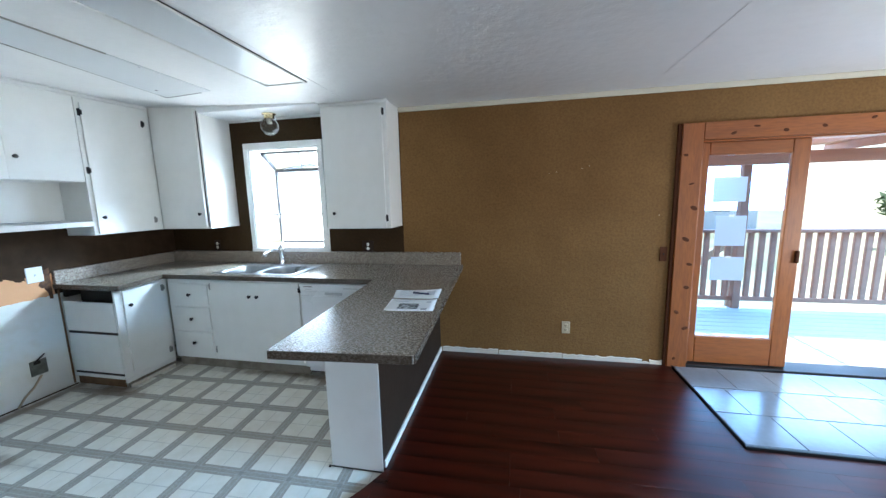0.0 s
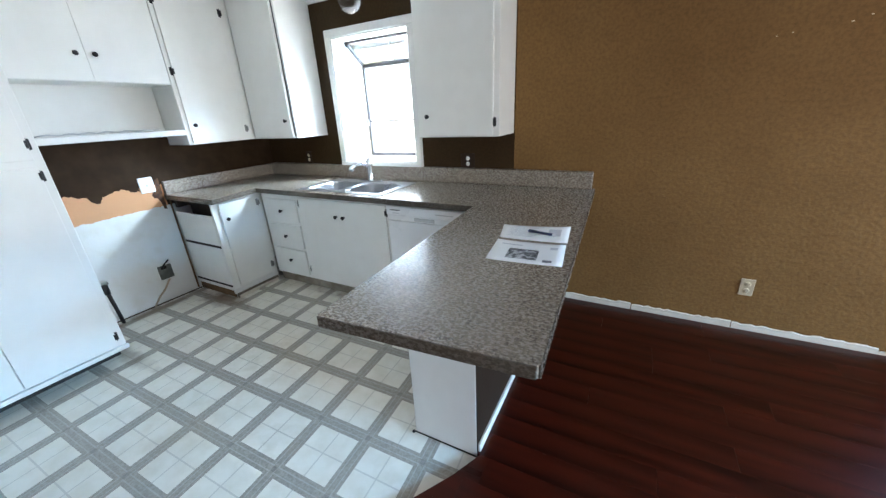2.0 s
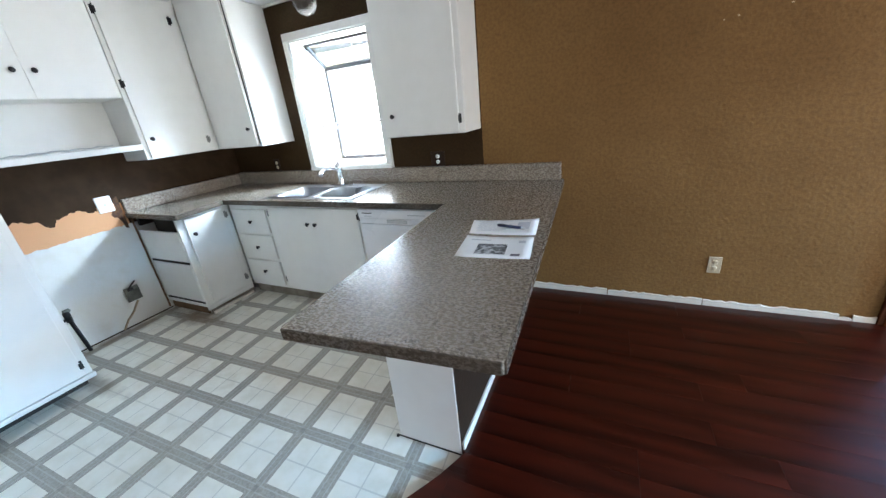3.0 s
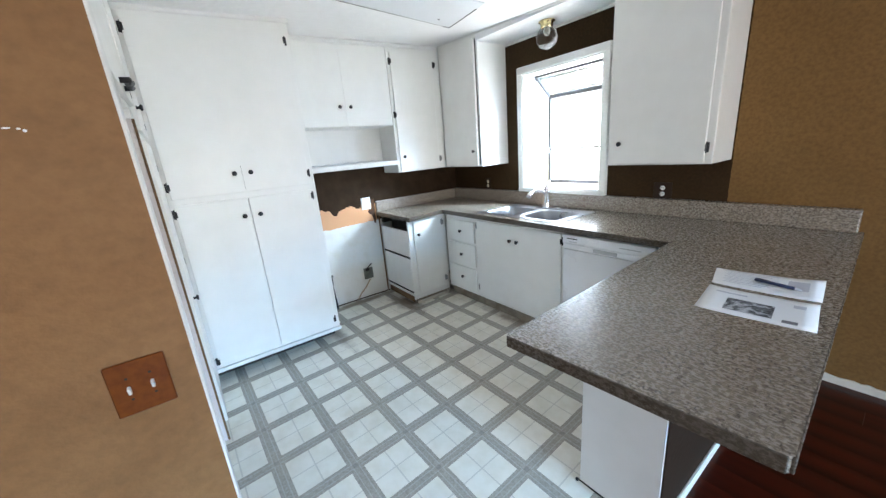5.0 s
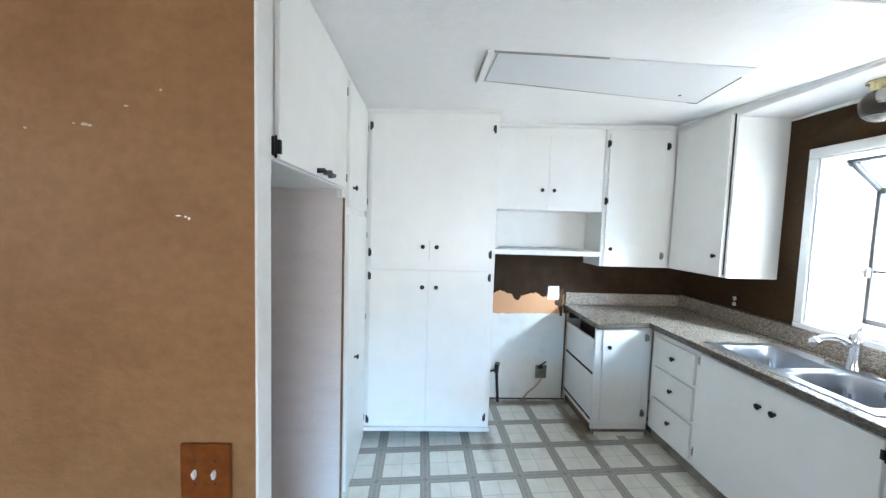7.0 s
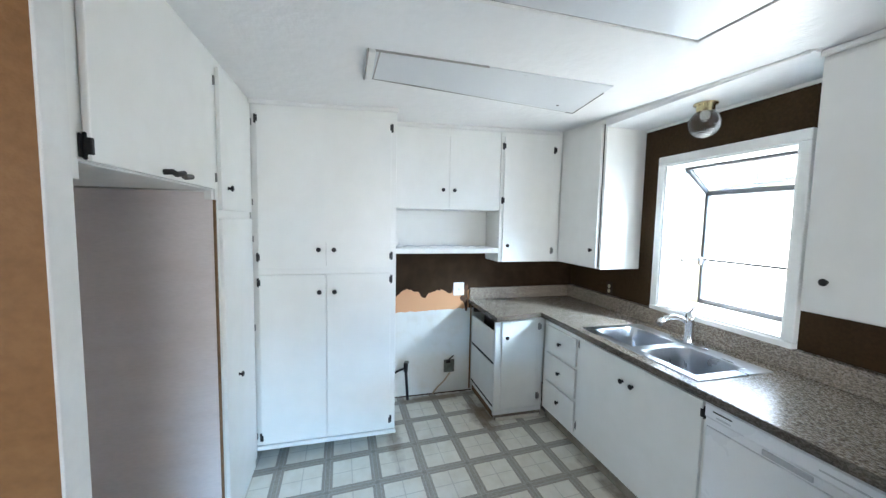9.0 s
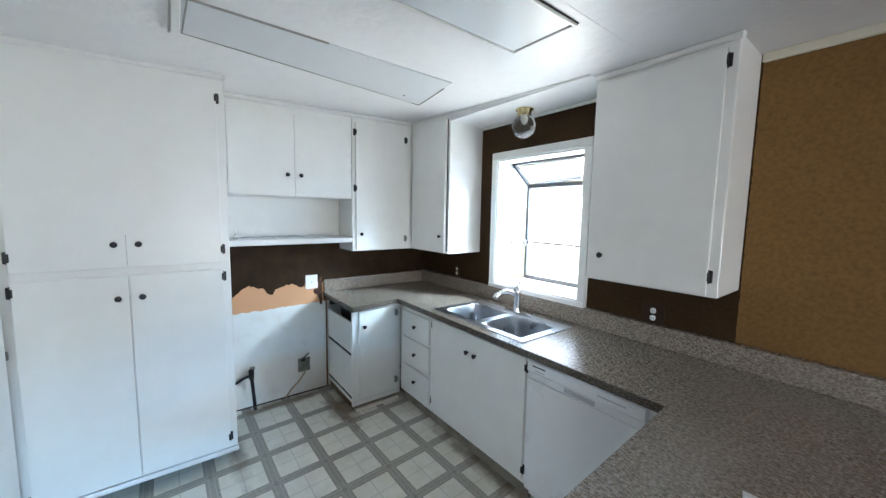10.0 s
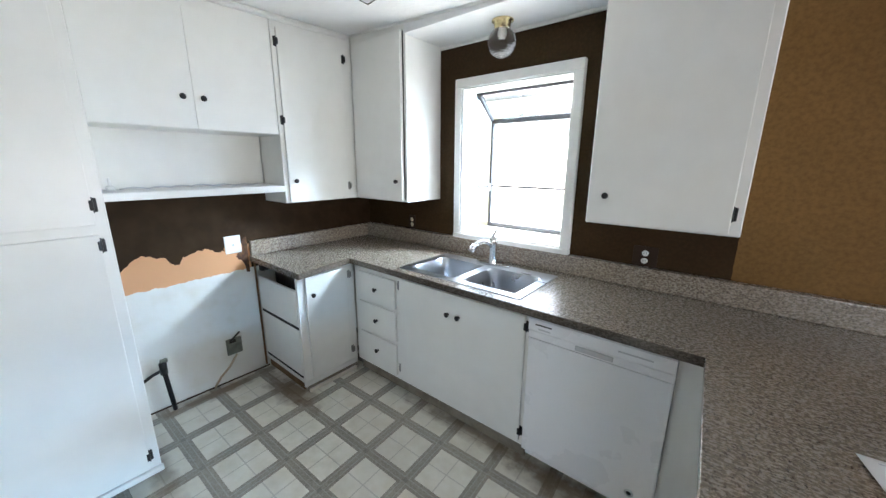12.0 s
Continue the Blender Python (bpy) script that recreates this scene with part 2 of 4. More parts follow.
    l.new(calc(n, l, "ADD", calc(n, l, "MULTIPLY", stain.outputs[0], 0.25), 0.24), p.inputs["Roughness"])
    bump(n, l, p, speck.outputs[0], 0.12, 0.003)
    return m


def dark_planks():
    m, n, l, p = nodes_of("dark_cherry_laminate")
    info = n.new("ShaderNodeObjectInfo")
    a, b = noise_node(n, l, 3.2, 4.0, (0.4, 4.0, 1.0), 0.45), noise_node(n, l, 1.2, 4.0, (0.6, 2.0, 1.0))
    c = mix(n, l, ramp(n, l, a.outputs[0], 0.35, 0.7), (0.010, 0.0014, 0.0007), (0.064, 0.0070, 0.0021))
    c = mix(n, l, calc(n, l, "MULTIPLY", info.outputs["Random"], 0.4), c, (0.040, 0.0060, 0.0024))
    c = mix(n, l, calc(n, l, "MULTIPLY", ramp(n, l, b.outputs[0], 0.45, 0.8), 0.35), c, (0.098, 0.0140, 0.0040))
    l.new(c, p.inputs["Base Color"])
    l.new(calc(n, l, "ADD", calc(n, l, "MULTIPLY", a.outputs[0], 0.16), 0.22), p.inputs["Roughness"])
    p.inputs["Specular IOR Level"].default_value = 0.27
    bump(n, l, p, a.outputs[0], 0.04, 0.002)
    return m


def kitchen_wall():
    """Dark brown paint by the counters, tan past the last wall cabinet."""
    m, n, l, p = nodes_of("brown_and_tan_wall_paint")
    tc, sp = n.new("ShaderNodeTexCoord"), n.new("ShaderNodeSeparateXYZ")
    l.new(tc.outputs["Object"], sp.inputs[0])
    fine, slow, edge = noise_node(n, l, 55, 3.0), noise_node(n, l, 1.3, 5.0), noise_node(n, l, 25, 3.0)
    x = calc(n, l, "ADD", sp.outputs[0], calc(n, l, "MULTIPLY", edge.outputs[0], 0.012))
    brown = mix(n, l, ramp(n, l, slow.outputs[0], 0.4, 0.75), (0.033, 0.018, 0.0072), (0.054, 0.032, 0.0138))
    tan = mix(n, l, ramp(n, l, slow.outputs[0], 0.4, 0.75), (0.235, 0.130, 0.046), (0.178, 0.094, 0.031))
    c = mix(n, l, calc(n, l, "GREATER_THAN", x, -0.752), brown, tan)
    c = mix(n, l, calc(n, l, "MULTIPLY", ramp(n, l, fine.outputs[0], 0.38, 0.72), 0.38), c, (0.07, 0.036, 0.014))
    l.new(c, p.inputs["Base Color"])
    p.inputs["Roughness"].default_value = 0.6
    p.inputs["Specular IOR Level"].default_value = 0.12
    coarse = noise_node(n, l, 19, 4.0)
    bump(n, l, p, calc(n, l, "ADD", calc(n, l, "MULTIPLY", fine.outputs[0], 0.6), calc(n, l, "MULTIPLY", coarse.outputs[0], 0.8)), 0.7, 0.006)
    return m


def range_wall():
    """Bare white below, a torn peach strip, and brown paint above."""
    m, n, l, p = nodes_of("patched_range_wall")
    tc, sp = n.new("ShaderNodeTexCoord"), n.new("ShaderNodeSeparateXYZ")
    l.new(tc.outputs["Object"], sp.inputs[0])
    big, mid, fine = noise_node(n, l, 7.5, 2.0), noise_node(n, l, 22, 4.0), noise_node(n, l, 60, 3.0)
    ragged = calc(n, l, "ADD", calc(n, l, "MULTIPLY", big.outputs[0], 0.13), calc(n, l, "MULTIPLY", mid.outputs[0], 0.05))
    # the tear tapers off beside the pantry and leaves a tab of brown hanging down
    along = calc(n, l, "ADD", sp.outputs[1], calc(n, l, "MULTIPLY", mid.outputs[0], 0.05))
    taper = calc(n, l, "MULTIPLY", ramp(n, l, along, 1.80, 1.66), 0.11)
    tab = calc(n, l, "MULTIPLY", ramp(n, l, calc(n, l, "ABSOLUTE", calc(n, l, "SUBTRACT", along, 1.985)), 0.050, 0.028), 0.045)
    climb = calc(n, l, "MULTIPLY", calc(n, l, "SUBTRACT", sp.outputs[1], 1.7), 0.02)
    zb = calc(n, l, "ADD", calc(n, l, "ADD", sp.outputs[2], ragged), calc(n, l, "ADD", taper, tab))
    zw = calc(n, l, "SUBTRACT", calc(n, l, "ADD", sp.outputs[2], calc(n, l, "MULTIPLY", mid.outputs[0], 0.04)), climb)
    brown = mix(n, l, ramp(n, l, big.outputs[0], 0.4, 0.7), (0.030, 0.0160, 0.0076), (0.044, 0.0250, 0.0124))
    white = mix(n, l, ramp(n, l, big.outputs[0], 0.5, 0.95), (0.79, 0.78, 0.74), (0.70, 0.66, 0.57))
    torn = calc(n, l, "MAXIMUM", calc(n, l, "GREATER_THAN", zb, 1.090), calc(n, l, "GREATER_THAN", sp.outputs[1], 2.41))
    c = mix(n, l, torn, (0.66, 0.36, 0.19), brown)
    c = mix(n, l, calc(n, l, "LESS_THAN", zw, 0.83), c, white)
    l.new(c, p.inputs["Base Color"])
    p.inputs["Roughness"].default_value = 0.6
    p.inputs["Specular IOR Level"].default_value = 0.12
    bump(n, l, p, fine.outputs[0], 0.3, 0.003)
    return m


# the edge copy of the laminate is darkened to carry the edge's shade
COUNTER, NOSING = counter_laminate("speckled_laminate"), counter_laminate("shaded_laminate_edge", 0.34)
VINYL, PLANK = sheet_vinyl(), dark_planks()
WALLPAINT, RANGEWALL = kitchen_wall(), range_wall()


# ---- building helpers ----
def box(x0, x1, y0, y1, z0, z1, bev=0.0, bm=None, seg=1):
    """A box between two corners, with bevelled edges, in a bmesh of its own or added to bm."""
    b = bm or bmesh.new()
    r = bmesh.ops.create_cube(b, size=1.0)
    m = Matrix.Translation(((x0 + x1) / 2, (y0 + y1) / 2, (z0 + z1) / 2)) @ Matrix.Diagonal((abs(x1 - x0), abs(y1 - y0), abs(z1 - z0), 1))
    bmesh.ops.transform(b, matrix=m, verts=r["verts"])
    if bev:
        es = list({e for v in r["verts"] for e in v.link_edges})
        bmesh.ops.bevel(b, geom=es, offset=bev, segments=seg, affect="EDGES", profile=0.6)
    return b


def slab(points, z0, z1, bev=0.0, bm=None, seg=2):
    """An upright prism over a plan polygon (anticlockwise)."""
    b = bm or bmesh.new()
    lo, hi = [b.verts.new((x, y, z0)) for x, y in points], [b.verts.new((x, y, z1)) for x, y in points]
    b.faces.new(lo[::-1])
    b.faces.new(hi)
    for i in range(len(points)):
        j = (i + 1) % len(points)
        b.faces.new((lo[i], lo[j], hi[j], hi[i]))
    if bev:
        es = list({e for v in lo + hi for e in v.link_edges})
        bmesh.ops.bevel(b, geom=es, offset=bev, segments=seg, affect="EDGES", profile=0.6)
    return b


def lathe(profile, steps=24, bm=None, m=None):
    """A body of revolution about z from (radius, height) pairs."""
    b = bm or bmesh.new()
    rings, made = [], []
    for r, z in profile:
        if r < 1e-6:
            ring = [b.verts.new((0, 0, z))] * steps
        else:
            ring = [b.verts.new((r * math.cos(2 * math.pi * i / steps), r * math.sin(2 * math.pi * i / steps), z)) for i in range(steps)]
        rings.append(ring)
        made += ring
    for a, c in zip(rings, rings[1:]):
        for i in range(steps):
            j = (i + 1) % steps
            vs = []
            for v in (a[i], a[j], c[j], c[i]):
                if v not in vs:
                    vs.append(v)
            if len(vs) > 2:
                f = b.faces.new(vs)
                f.smooth = True
    if m is not None:
        bmesh.ops.transform(b, matrix=m, verts=list(set(made)))
    return b


def tube(points, r, steps=10, bm=None):
    """A round bar along a line of points."""
    b = bm or bmesh.new()
    pts = [Vector(p) for p in points]
    rings = []
    for i, p in enumerate(pts):
        d = (pts[min(i + 1, len(pts) - 1)] - pts[max(i - 1, 0)]).normalized()
        q = d.to_track_quat("Z", "Y").to_matrix()
        rings.append([b.verts.new(p + q @ Vector((r * math.cos(2 * math.pi * k / steps), r * math.sin(2 * math.pi * k / steps), 0))) for k in range(steps)])
    for a, c in zip(rings, rings[1:]):
        for k in range(steps):
            f = b.faces.new((a[k], a[(k + 1) % steps], c[(k + 1) % steps], c[k]))
            f.smooth = True
    b.faces.new(rings[0][::-1])
    b.faces.new(rings[-1])
    return b


def mesh_of(name, bm, material):
    me = bpy.data.meshes.new(name)
    bmesh.ops.recalc_face_normals(bm, faces=bm.faces)
    bm.to_mesh(me)
    bm.free()
    me.materials.append(material)
    return me


def solid(name, bm, material, label="", category="", kind="structure", group=""):
    return tagged(new(name, mesh_of(name, bm, material)), label, category, group, kind)


def thing(name, m, label, category, group=""):
    """An empty at a thing's base; its parts are built in its own axes."""
    ob = new(name)
    ob.empty_display_size = 0.05
    ob.matrix_world = m
    return tagged(ob, label, category, group)


def part(name, bm, material, parent, label="", m=None):
    ob = new(name, bm if isinstance(bm, bpy.types.Mesh) else mesh_of(name, bm, material))
    ob.parent = parent
    if m is not None:
        ob.matrix_basis = m
    if label:
        ob["label"] = label
    return ob


# ---- structure ----
NORTH, WEST, TOP = 3.525, -3.475, 2.385


def rise(x, y):
    """The old ceiling is not level: it climbs towards the corner over the range."""
    return 0.045 * max(0.0, (-1.47 - x) / 1.7) * (min(1.0, max(0.0, (y - 1.1) / 0.5)) + min(1.0, max(0.0, (y - 1.6) / 1.5)))


def lifted(bm, m=None):
    """Lifts what touches the ceiling to follow its slope; m takes the mesh into the room."""
    m = m or Matrix.Identity(4)
    for v in bm.verts:
        w = m @ v.co
        if w.z > TOP - 0.1:
            v.co.z += rise(w.x, w.y)
    return bm


WOOD = 0.034  # the plank floor lies this much above the vinyl
solid("floor", box(-3.7, 4.6, -2.6, 3.7, -0.2, -0.012), GROUT, "plain subfloor under the flooring", "floor")
vinyl = [(-3.475, 0.02), (-1.17, 0.02), (-1.17, 0.74), (-0.86, 1.20), (-0.545, 1.685), (-0.47, 1.80), (-0.396, 1.945), (-0.42, 1.99), (-0.42, 3.52), (-3.475, 3.52)]
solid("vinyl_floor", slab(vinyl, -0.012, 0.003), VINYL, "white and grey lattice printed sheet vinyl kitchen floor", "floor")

# north wall, with the garden window and the sliding door
b = bmesh.new()
for x0, x1, z0, z1 in ((-3.6, -2.38, 0, TOP + 0.12), (-2.38, -1.595, 0, 1.065), (-2.38, -1.595, 2.085, TOP + 0.12), (-1.595, 1.78, 0, TOP), (1.78, 3.50, 1.96, TOP), (3.50, 4.6, 0, TOP)):
    box(x0, x1, NORTH, NORTH + 0.14, z0, z1, bm=b)
bmesh.ops.remove_doubles(b, verts=b.verts, dist=1e-5)
solid("wall_north", b, WALLPAINT, "brown and tan painted wall with window and sliding door", "wall")
solid("wall_west", box(WEST - 0.14, WEST, 0, NORTH, 0, TOP + 0.12), RANGEWALL, "patched wall, brown paint over peach and white", "wall")
solid("wall_south_kitchen", box(-3.6, -1.256, -0.10, 0.02, 0, TOP), ALCOVE, "taupe wall at the back of the refrigerator alcove", "wall")
b = box(-1.256, -1.185, -0.05, 0.716, 0, TOP)
box(-1.256, -1.185, -0.95, -0.05, 2.05, TOP, bm=b)
box(-1.256, -1.185, -2.6, -0.95, 0, TOP, bm=b)
solid("wall_partition", b, TAN, "tan painted partition wall with scuffs and nail holes", "wall")
b = bmesh.new()
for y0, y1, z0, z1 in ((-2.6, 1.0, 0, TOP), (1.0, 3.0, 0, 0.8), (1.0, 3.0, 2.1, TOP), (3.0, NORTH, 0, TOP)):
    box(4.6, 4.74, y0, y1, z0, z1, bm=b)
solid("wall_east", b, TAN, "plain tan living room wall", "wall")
b = bmesh.new()
for x0, x1, z0, z1 in ((-1.256, 0.7, 0, TOP), (0.7, 3.1, 0, 0.8), (0.7, 3.1, 2.1, TOP), (3.1, 4.6, 0, TOP)):
    box(x0, x1, -2.74, -2.6, z0, z1, bm=b)
solid("wall_south", b, TAN, "plain tan living room wall", "wall")
solid("wall_hall", box(-2.62, -2.5, -2.6, -0.1, 0, TOP), RED, "dark red wall beyond the doorway", "wall")
solid("wall_hall_end", box(-2.5, -1.256, -2.74, -2.6, 0, TOP), RED, "dark red wall beyond the doorway", "wall")
b = bmesh.new()
grid = [[b.verts.new((-3.7 + 8.45 * i / 34, -2.75 + 6.5 * j / 26, TOP)) for j in range(27)] for i in range(35)]
for i in range(34):
    for j in range(26):
        b.faces.new((grid[i][j], grid[i][j + 1], grid[i + 1][j + 1], grid[i + 1][j]))
lifted(b)
for e in bmesh.ops.extrude_face_region(b, geom=b.faces[:])["geom"]:
    if isinstance(e, bmesh.types.BMVert):
        e.co.z = TOP + 0.26
solid("ceiling", b, CEILING, "white painted panel ceiling with faint seams", "ceiling")
for x in (-1.10, 1.34):
    solid("ceiling_seam", box(x - 0.004, x + 0.004, -2.6, 3.18, TOP - 0.0016, TOP - 0.0002, 0.0005), CEILING, "thin painted batten over a ceiling joint", "trim")
solid("crown_moulding", box(-0.76, 4.6, NORTH - 0.022, NORTH, TOP - 0.042, TOP, 0.006), CREAM, "cream crown moulding", "trim")
solid("soffit", box(-2.595, -1.378, 3.145, NORTH, TOP - 0.005, TOP + 0.15, 0.003), CEILING, "white dropped soffit above the sink window", "ceiling")
solid("crown_moulding_west", lifted(box(-3.169, -3.137, 1.62, 3.127, TOP - 0.034, TOP, 0.009)), TRIM, "white crown moulding over the wall cabinets", "trim")
solid("crown_moulding_north", lifted(box(-3.137, -1.378, 3.128, 3.144, TOP - 0.014, TOP, 0.005)), TRIM, "white crown moulding over the window bay", "trim")
solid("soffit_moulding", box(-2.594, -1.379, NORTH - 0.02, NORTH, TOP - 0.024, TOP - 0.005, 0.004), TRIM, "thin white moulding above the window", "trim")

# baseboards
b = bmesh.new()
rag = random.Random(21)


def ragged_strip(bm, x0, x1, h):
    """A strip of baseboard along the wall whose top edge is uneven with old paint."""
    n = max(2, int((x1 - x0) / 0.025))
    cols = []
    for i in range(n + 1):
        x, top = x0 + (x1 - x0) * i / n, WOOD + h + rag.uniform(-0.009, 0.004)
        cols.append([bm.verts.new(q) for q in ((x, NORTH - 0.013, WOOD), (x, NORTH - 0.013, top - 0.004), (x, NORTH - 0.009, top), (x, NORTH, top))])
    for a, c in zip(cols, cols[1:]):
        for k in range(3):
            bm.faces.new((a[k], c[k], c[k + 1], a[k + 1]))
    bm.faces.new(cols[0])
    bm.faces.new(cols[-1][::-1])


x = -0.40
for x1, h in ((0.155, 0.048), (0.745, 0.046), (1.43, 0.043)):
    ragged_strip(b, x + 0.006, x1, h)
    x = x1
ragged_strip(b, 1.432, 1.49, 0.018)
ragged_strip(b, 1.492, 1.592, 0.040)
solid("baseboard", b, BOARD, "chipped white baseboard with gaps", "baseboard")
solid("corner_trim", box(-1.258, -1.182, 0.716, 0.723, 0, TOP, 0.002), TRIM, "white corner trim on the end of the partition", "trim")
solid("door_casing", box(-1.185, -1.165, -0.135, 0.0, 0, 2.15, 0.005), TRIM, "white door casing", "trim")
solid("door_jamb", box(-1.256, -1.185, -0.07, -0.05, 0, 2.05, 0.003), TRIM, "white door jamb", "trim")


# ---- sliding door and the patio ----
def sliding_door():
    d = tagged(thing("door_1", pose(1.62, NORTH, 0), "sliding glass door in a knotty cedar frame, partly open", "door"), kind="structure")
    y0, y1 = -0.03, 0.10
    part("casing_side", box(0.0, 0.155, -0.035, 0.0, 0.0, 2.09, 0.005), CEDAR, d, "knotty cedar casing")
    part("casing_side", box(1.885, 2.04, -0.035, 0.0, 0.0, 2.09, 0.005), CEDAR, d, "knotty cedar casing")
    part("casing_head", box(0.155, 1.885, -0.035, 0.0, 1.955, 2.09, 0.005), CEDAR_X, d, "knotty cedar casing")
    part("edge_strip", box(-0.026, 0.0, -0.022, 0.0, 0.0, 2.09, 0.003), KNOT, d, "dark stained edge strip")
    part("jamb", box(0.155, 0.175, 0.0, 0.14, 0.0, 1.955, 0.003), CEDAR, d)
    part("jamb", box(1.865, 1.885, 0.0, 0.14, 0.0, 1.955, 0.003), CEDAR, d)
    part("head", box(0.175, 1.865, 0.0, 0.14, 1.94, 1.955, 0.002), CEDAR_X, d)
    part("sill_track", box(0.155, 1.885, -0.03, 0.16, -0.012, WOOD + 0.022, 0.004), BLACK, d, "dark metal sill track")
    leaf = part("door_leaf", box(0.175, 0.235, 0.03, 0.075, 0.06, 1.94, 0.006), CEDAR, d, "cedar door leaf with one pane")
    part("stile", box(0.81, 0.93, 0.03, 0.075, 0.06, 1.94, 0.006), CEDAR, leaf)
    part("bottom_rail", box(0.235, 0.81, 0.03, 0.075, 0.06, 0.30, 0.006), CEDAR_X, leaf)
    part("top_rail", box(0.235, 0.81, 0.03, 0.075, 1.835, 1.94, 0.006), CEDAR_X, leaf)
    pane = part("pane", box(0.23, 0.815, 0.050, 0.056, 0.285, 1.84), DOORGLASS, leaf)
    pane.visible_shadow = False
    part("handle", box(0.90, 0.925, 0.008, 0.03, 0.96, 1.06, 0.006), KNOT, leaf, "brown wooden pull")
    rnd = random.Random(4)
    for i in range(9):
        x, z, s = rnd.uniform(0.03, 0.13), 0.15 + i * 0.21 + rnd.uniform(-0.05, 0.05), rnd.uniform(0.014, 0.028)
        part("knot", lathe(((0, 0.0015), (s * 0.7, 0.0015), (s, 0.0005), (s, -0.003)), 10, m=Matrix.Translation((x, -0.0342, z)) @ pose(0, 0, 0, 90, rnd.uniform(-40, 40), 0) @ Matrix.Diagonal((rnd.uniform(0.8, 1.6), rnd.uniform(0.5, 1.0), 1, 1))), KNOT, d)
    for i in range(7):
        x, z, s = 0.3 + i * 0.23 + rnd.uniform(-0.06, 0.06), rnd.uniform(1.98, 2.06), rnd.uniform(0.013, 0.025)
        part("knot", lathe(((0, 0.0015), (s * 0.7, 0.0015), (s, 0.0005), (s, -0.003)), 10, m=Matrix.Translation((x, -0.0342, z)) @ pose(0, 0, 0, 90, rnd.uniform(-40, 40), 0) @ Matrix.Diagonal((rnd.uniform(0.8, 1.6), rnd.uniform(0.5, 1.0), 1, 1))), KNOT, d)
    return d


sliding_door()
for i, (x, z, w, h, lab) in enumerate(((2.03, 1.56, 0.24, 0.20, "white notice sheet taped inside the door pane"), (2.06, 1.22, 0.22, 0.25, "pale blue notice sheet taped inside the door pane"), (2.06, 0.90, 0.25, 0.20, "pale blue notice sheet taped inside the door pane"))):
    s = thing("notice_sheet", pose(x, NORTH + 0.0475, z), lab, "paper", "notices on the door")
    part("sheet", box(-w / 2, w / 2, -0.0005, 0.0005, -h / 2, h / 2), NOTICE, s)
    part("tape", box(-0.02, 0.02, -0.0012, -0.0006, h * 0.46, h * 0.54), PAPER, s)

hearth = solid("hearth_base", box(1.665, 3.62, 2.47, NORTH - 0.04, -0.012, WOOD + 0.004), GROUT, "tiled landing in front of the sliding door with dark edging", "floor")
solid("hearth_edging", box(1.65, 3.62, 2.45, 2.47, -0.012, WOOD + 0.016, 0.003), BLACK, "dark edging strip of the tiled landing", "trim")
solid("hearth_edging_side", box(1.659, 1.665, 2.47, NORTH - 0.04, -0.012, WOOD + 0.0145, 0.001), BLACK, "dark edging strip of the tiled landing", "trim")
solid("ground", slab([(-60, 3.67), (60, 3.67), (60, 400), (-60, 400)], -0.8, -0.55), GRASS, "dry grass yard reaching the distance", "ground")


def railing():
    r = thing("deck_railing", pose(0.2, 5.42, 0.016), "weathered redwood deck railing with upright balusters", "railing")
    part("top_rail", box(0, 6.6, -0.07, 0.07, 1.00, 1.04, 0.006), RAILWOOD, r)
    part("bottom_rail", box(0, 6.6, -0.02, 0.02, 0.10, 0.16, 0.005), RAILWOOD, r)
    for x in (0.05, 2.95, 6.4):
        part("post", box(x - 0.045, x + 0.045, -0.045, 0.045, 0.0, 2.0 if x == 2.95 else 1.0, 0.005), RAILWOOD, r)
    shared = mesh_of("baluster", box(-0.03, 0.03, -0.018, 0.018, 0.16, 1.0, 0.003), RAILWOOD)
    for i in range(50):
        if abs(0.2 + i * 0.125 - 2.95) > 0.06:
            part("baluster", shared, RAILWOOD, r, m=pose(0.2 + i * 0.125, 0, 0))


railing()


def stair_handrail():
    h = thing("stair_handrail", pose(2.55, 5.66, -0.55), "pale sloping wooden handrail of the yard stairs", "handrail")
    part("rail", box(0, 0.89, -0.02, 0.02, -0.05, 0.05, 0.008), PALEWOOD, h, "", pose(0, 0, 0.93, 0, -38, 0))
    for x, top in ((0.06, 0.94), (0.64, 1.39)):
        part("post", box(x - 0.035, x + 0.035, -0.055, -0.021, 0.0, top, 0.004), PALEWOOD, h)


stair_handrail()


def patio_cover():
    r = thing("patio_cover", pose(0.2, 5.42, 1.86), "painted timber patio cover with open slats", "patio cover")
    part("beam", box(-0.3, 6.8, -0.05, 0.05, 0.0, 0.15, 0.005), BEAMWOOD, r)
    shared = mesh_of("rafter", box(-0.02, 0.02, -1.72, 0.35, 0.15, 0.24, 0.004), BEAMWOOD)
    for i in range(9):
        part("rafter", shared, BEAMWOOD, r, m=pose(0.1 + i * 0.78, 0, 0))
    slat = mesh_of("slat", box(-0.3, 6.8, -0.076, 0.076, 0.24, 0.265, 0.003), BEAMWOOD)
    for i in (0, 1, 7, 8, 9, 10, 11, 12):
        part("slat", slat, BEAMWOOD, r, m=pose(0, -1.65 + i * 0.16, 0))


patio_cover()


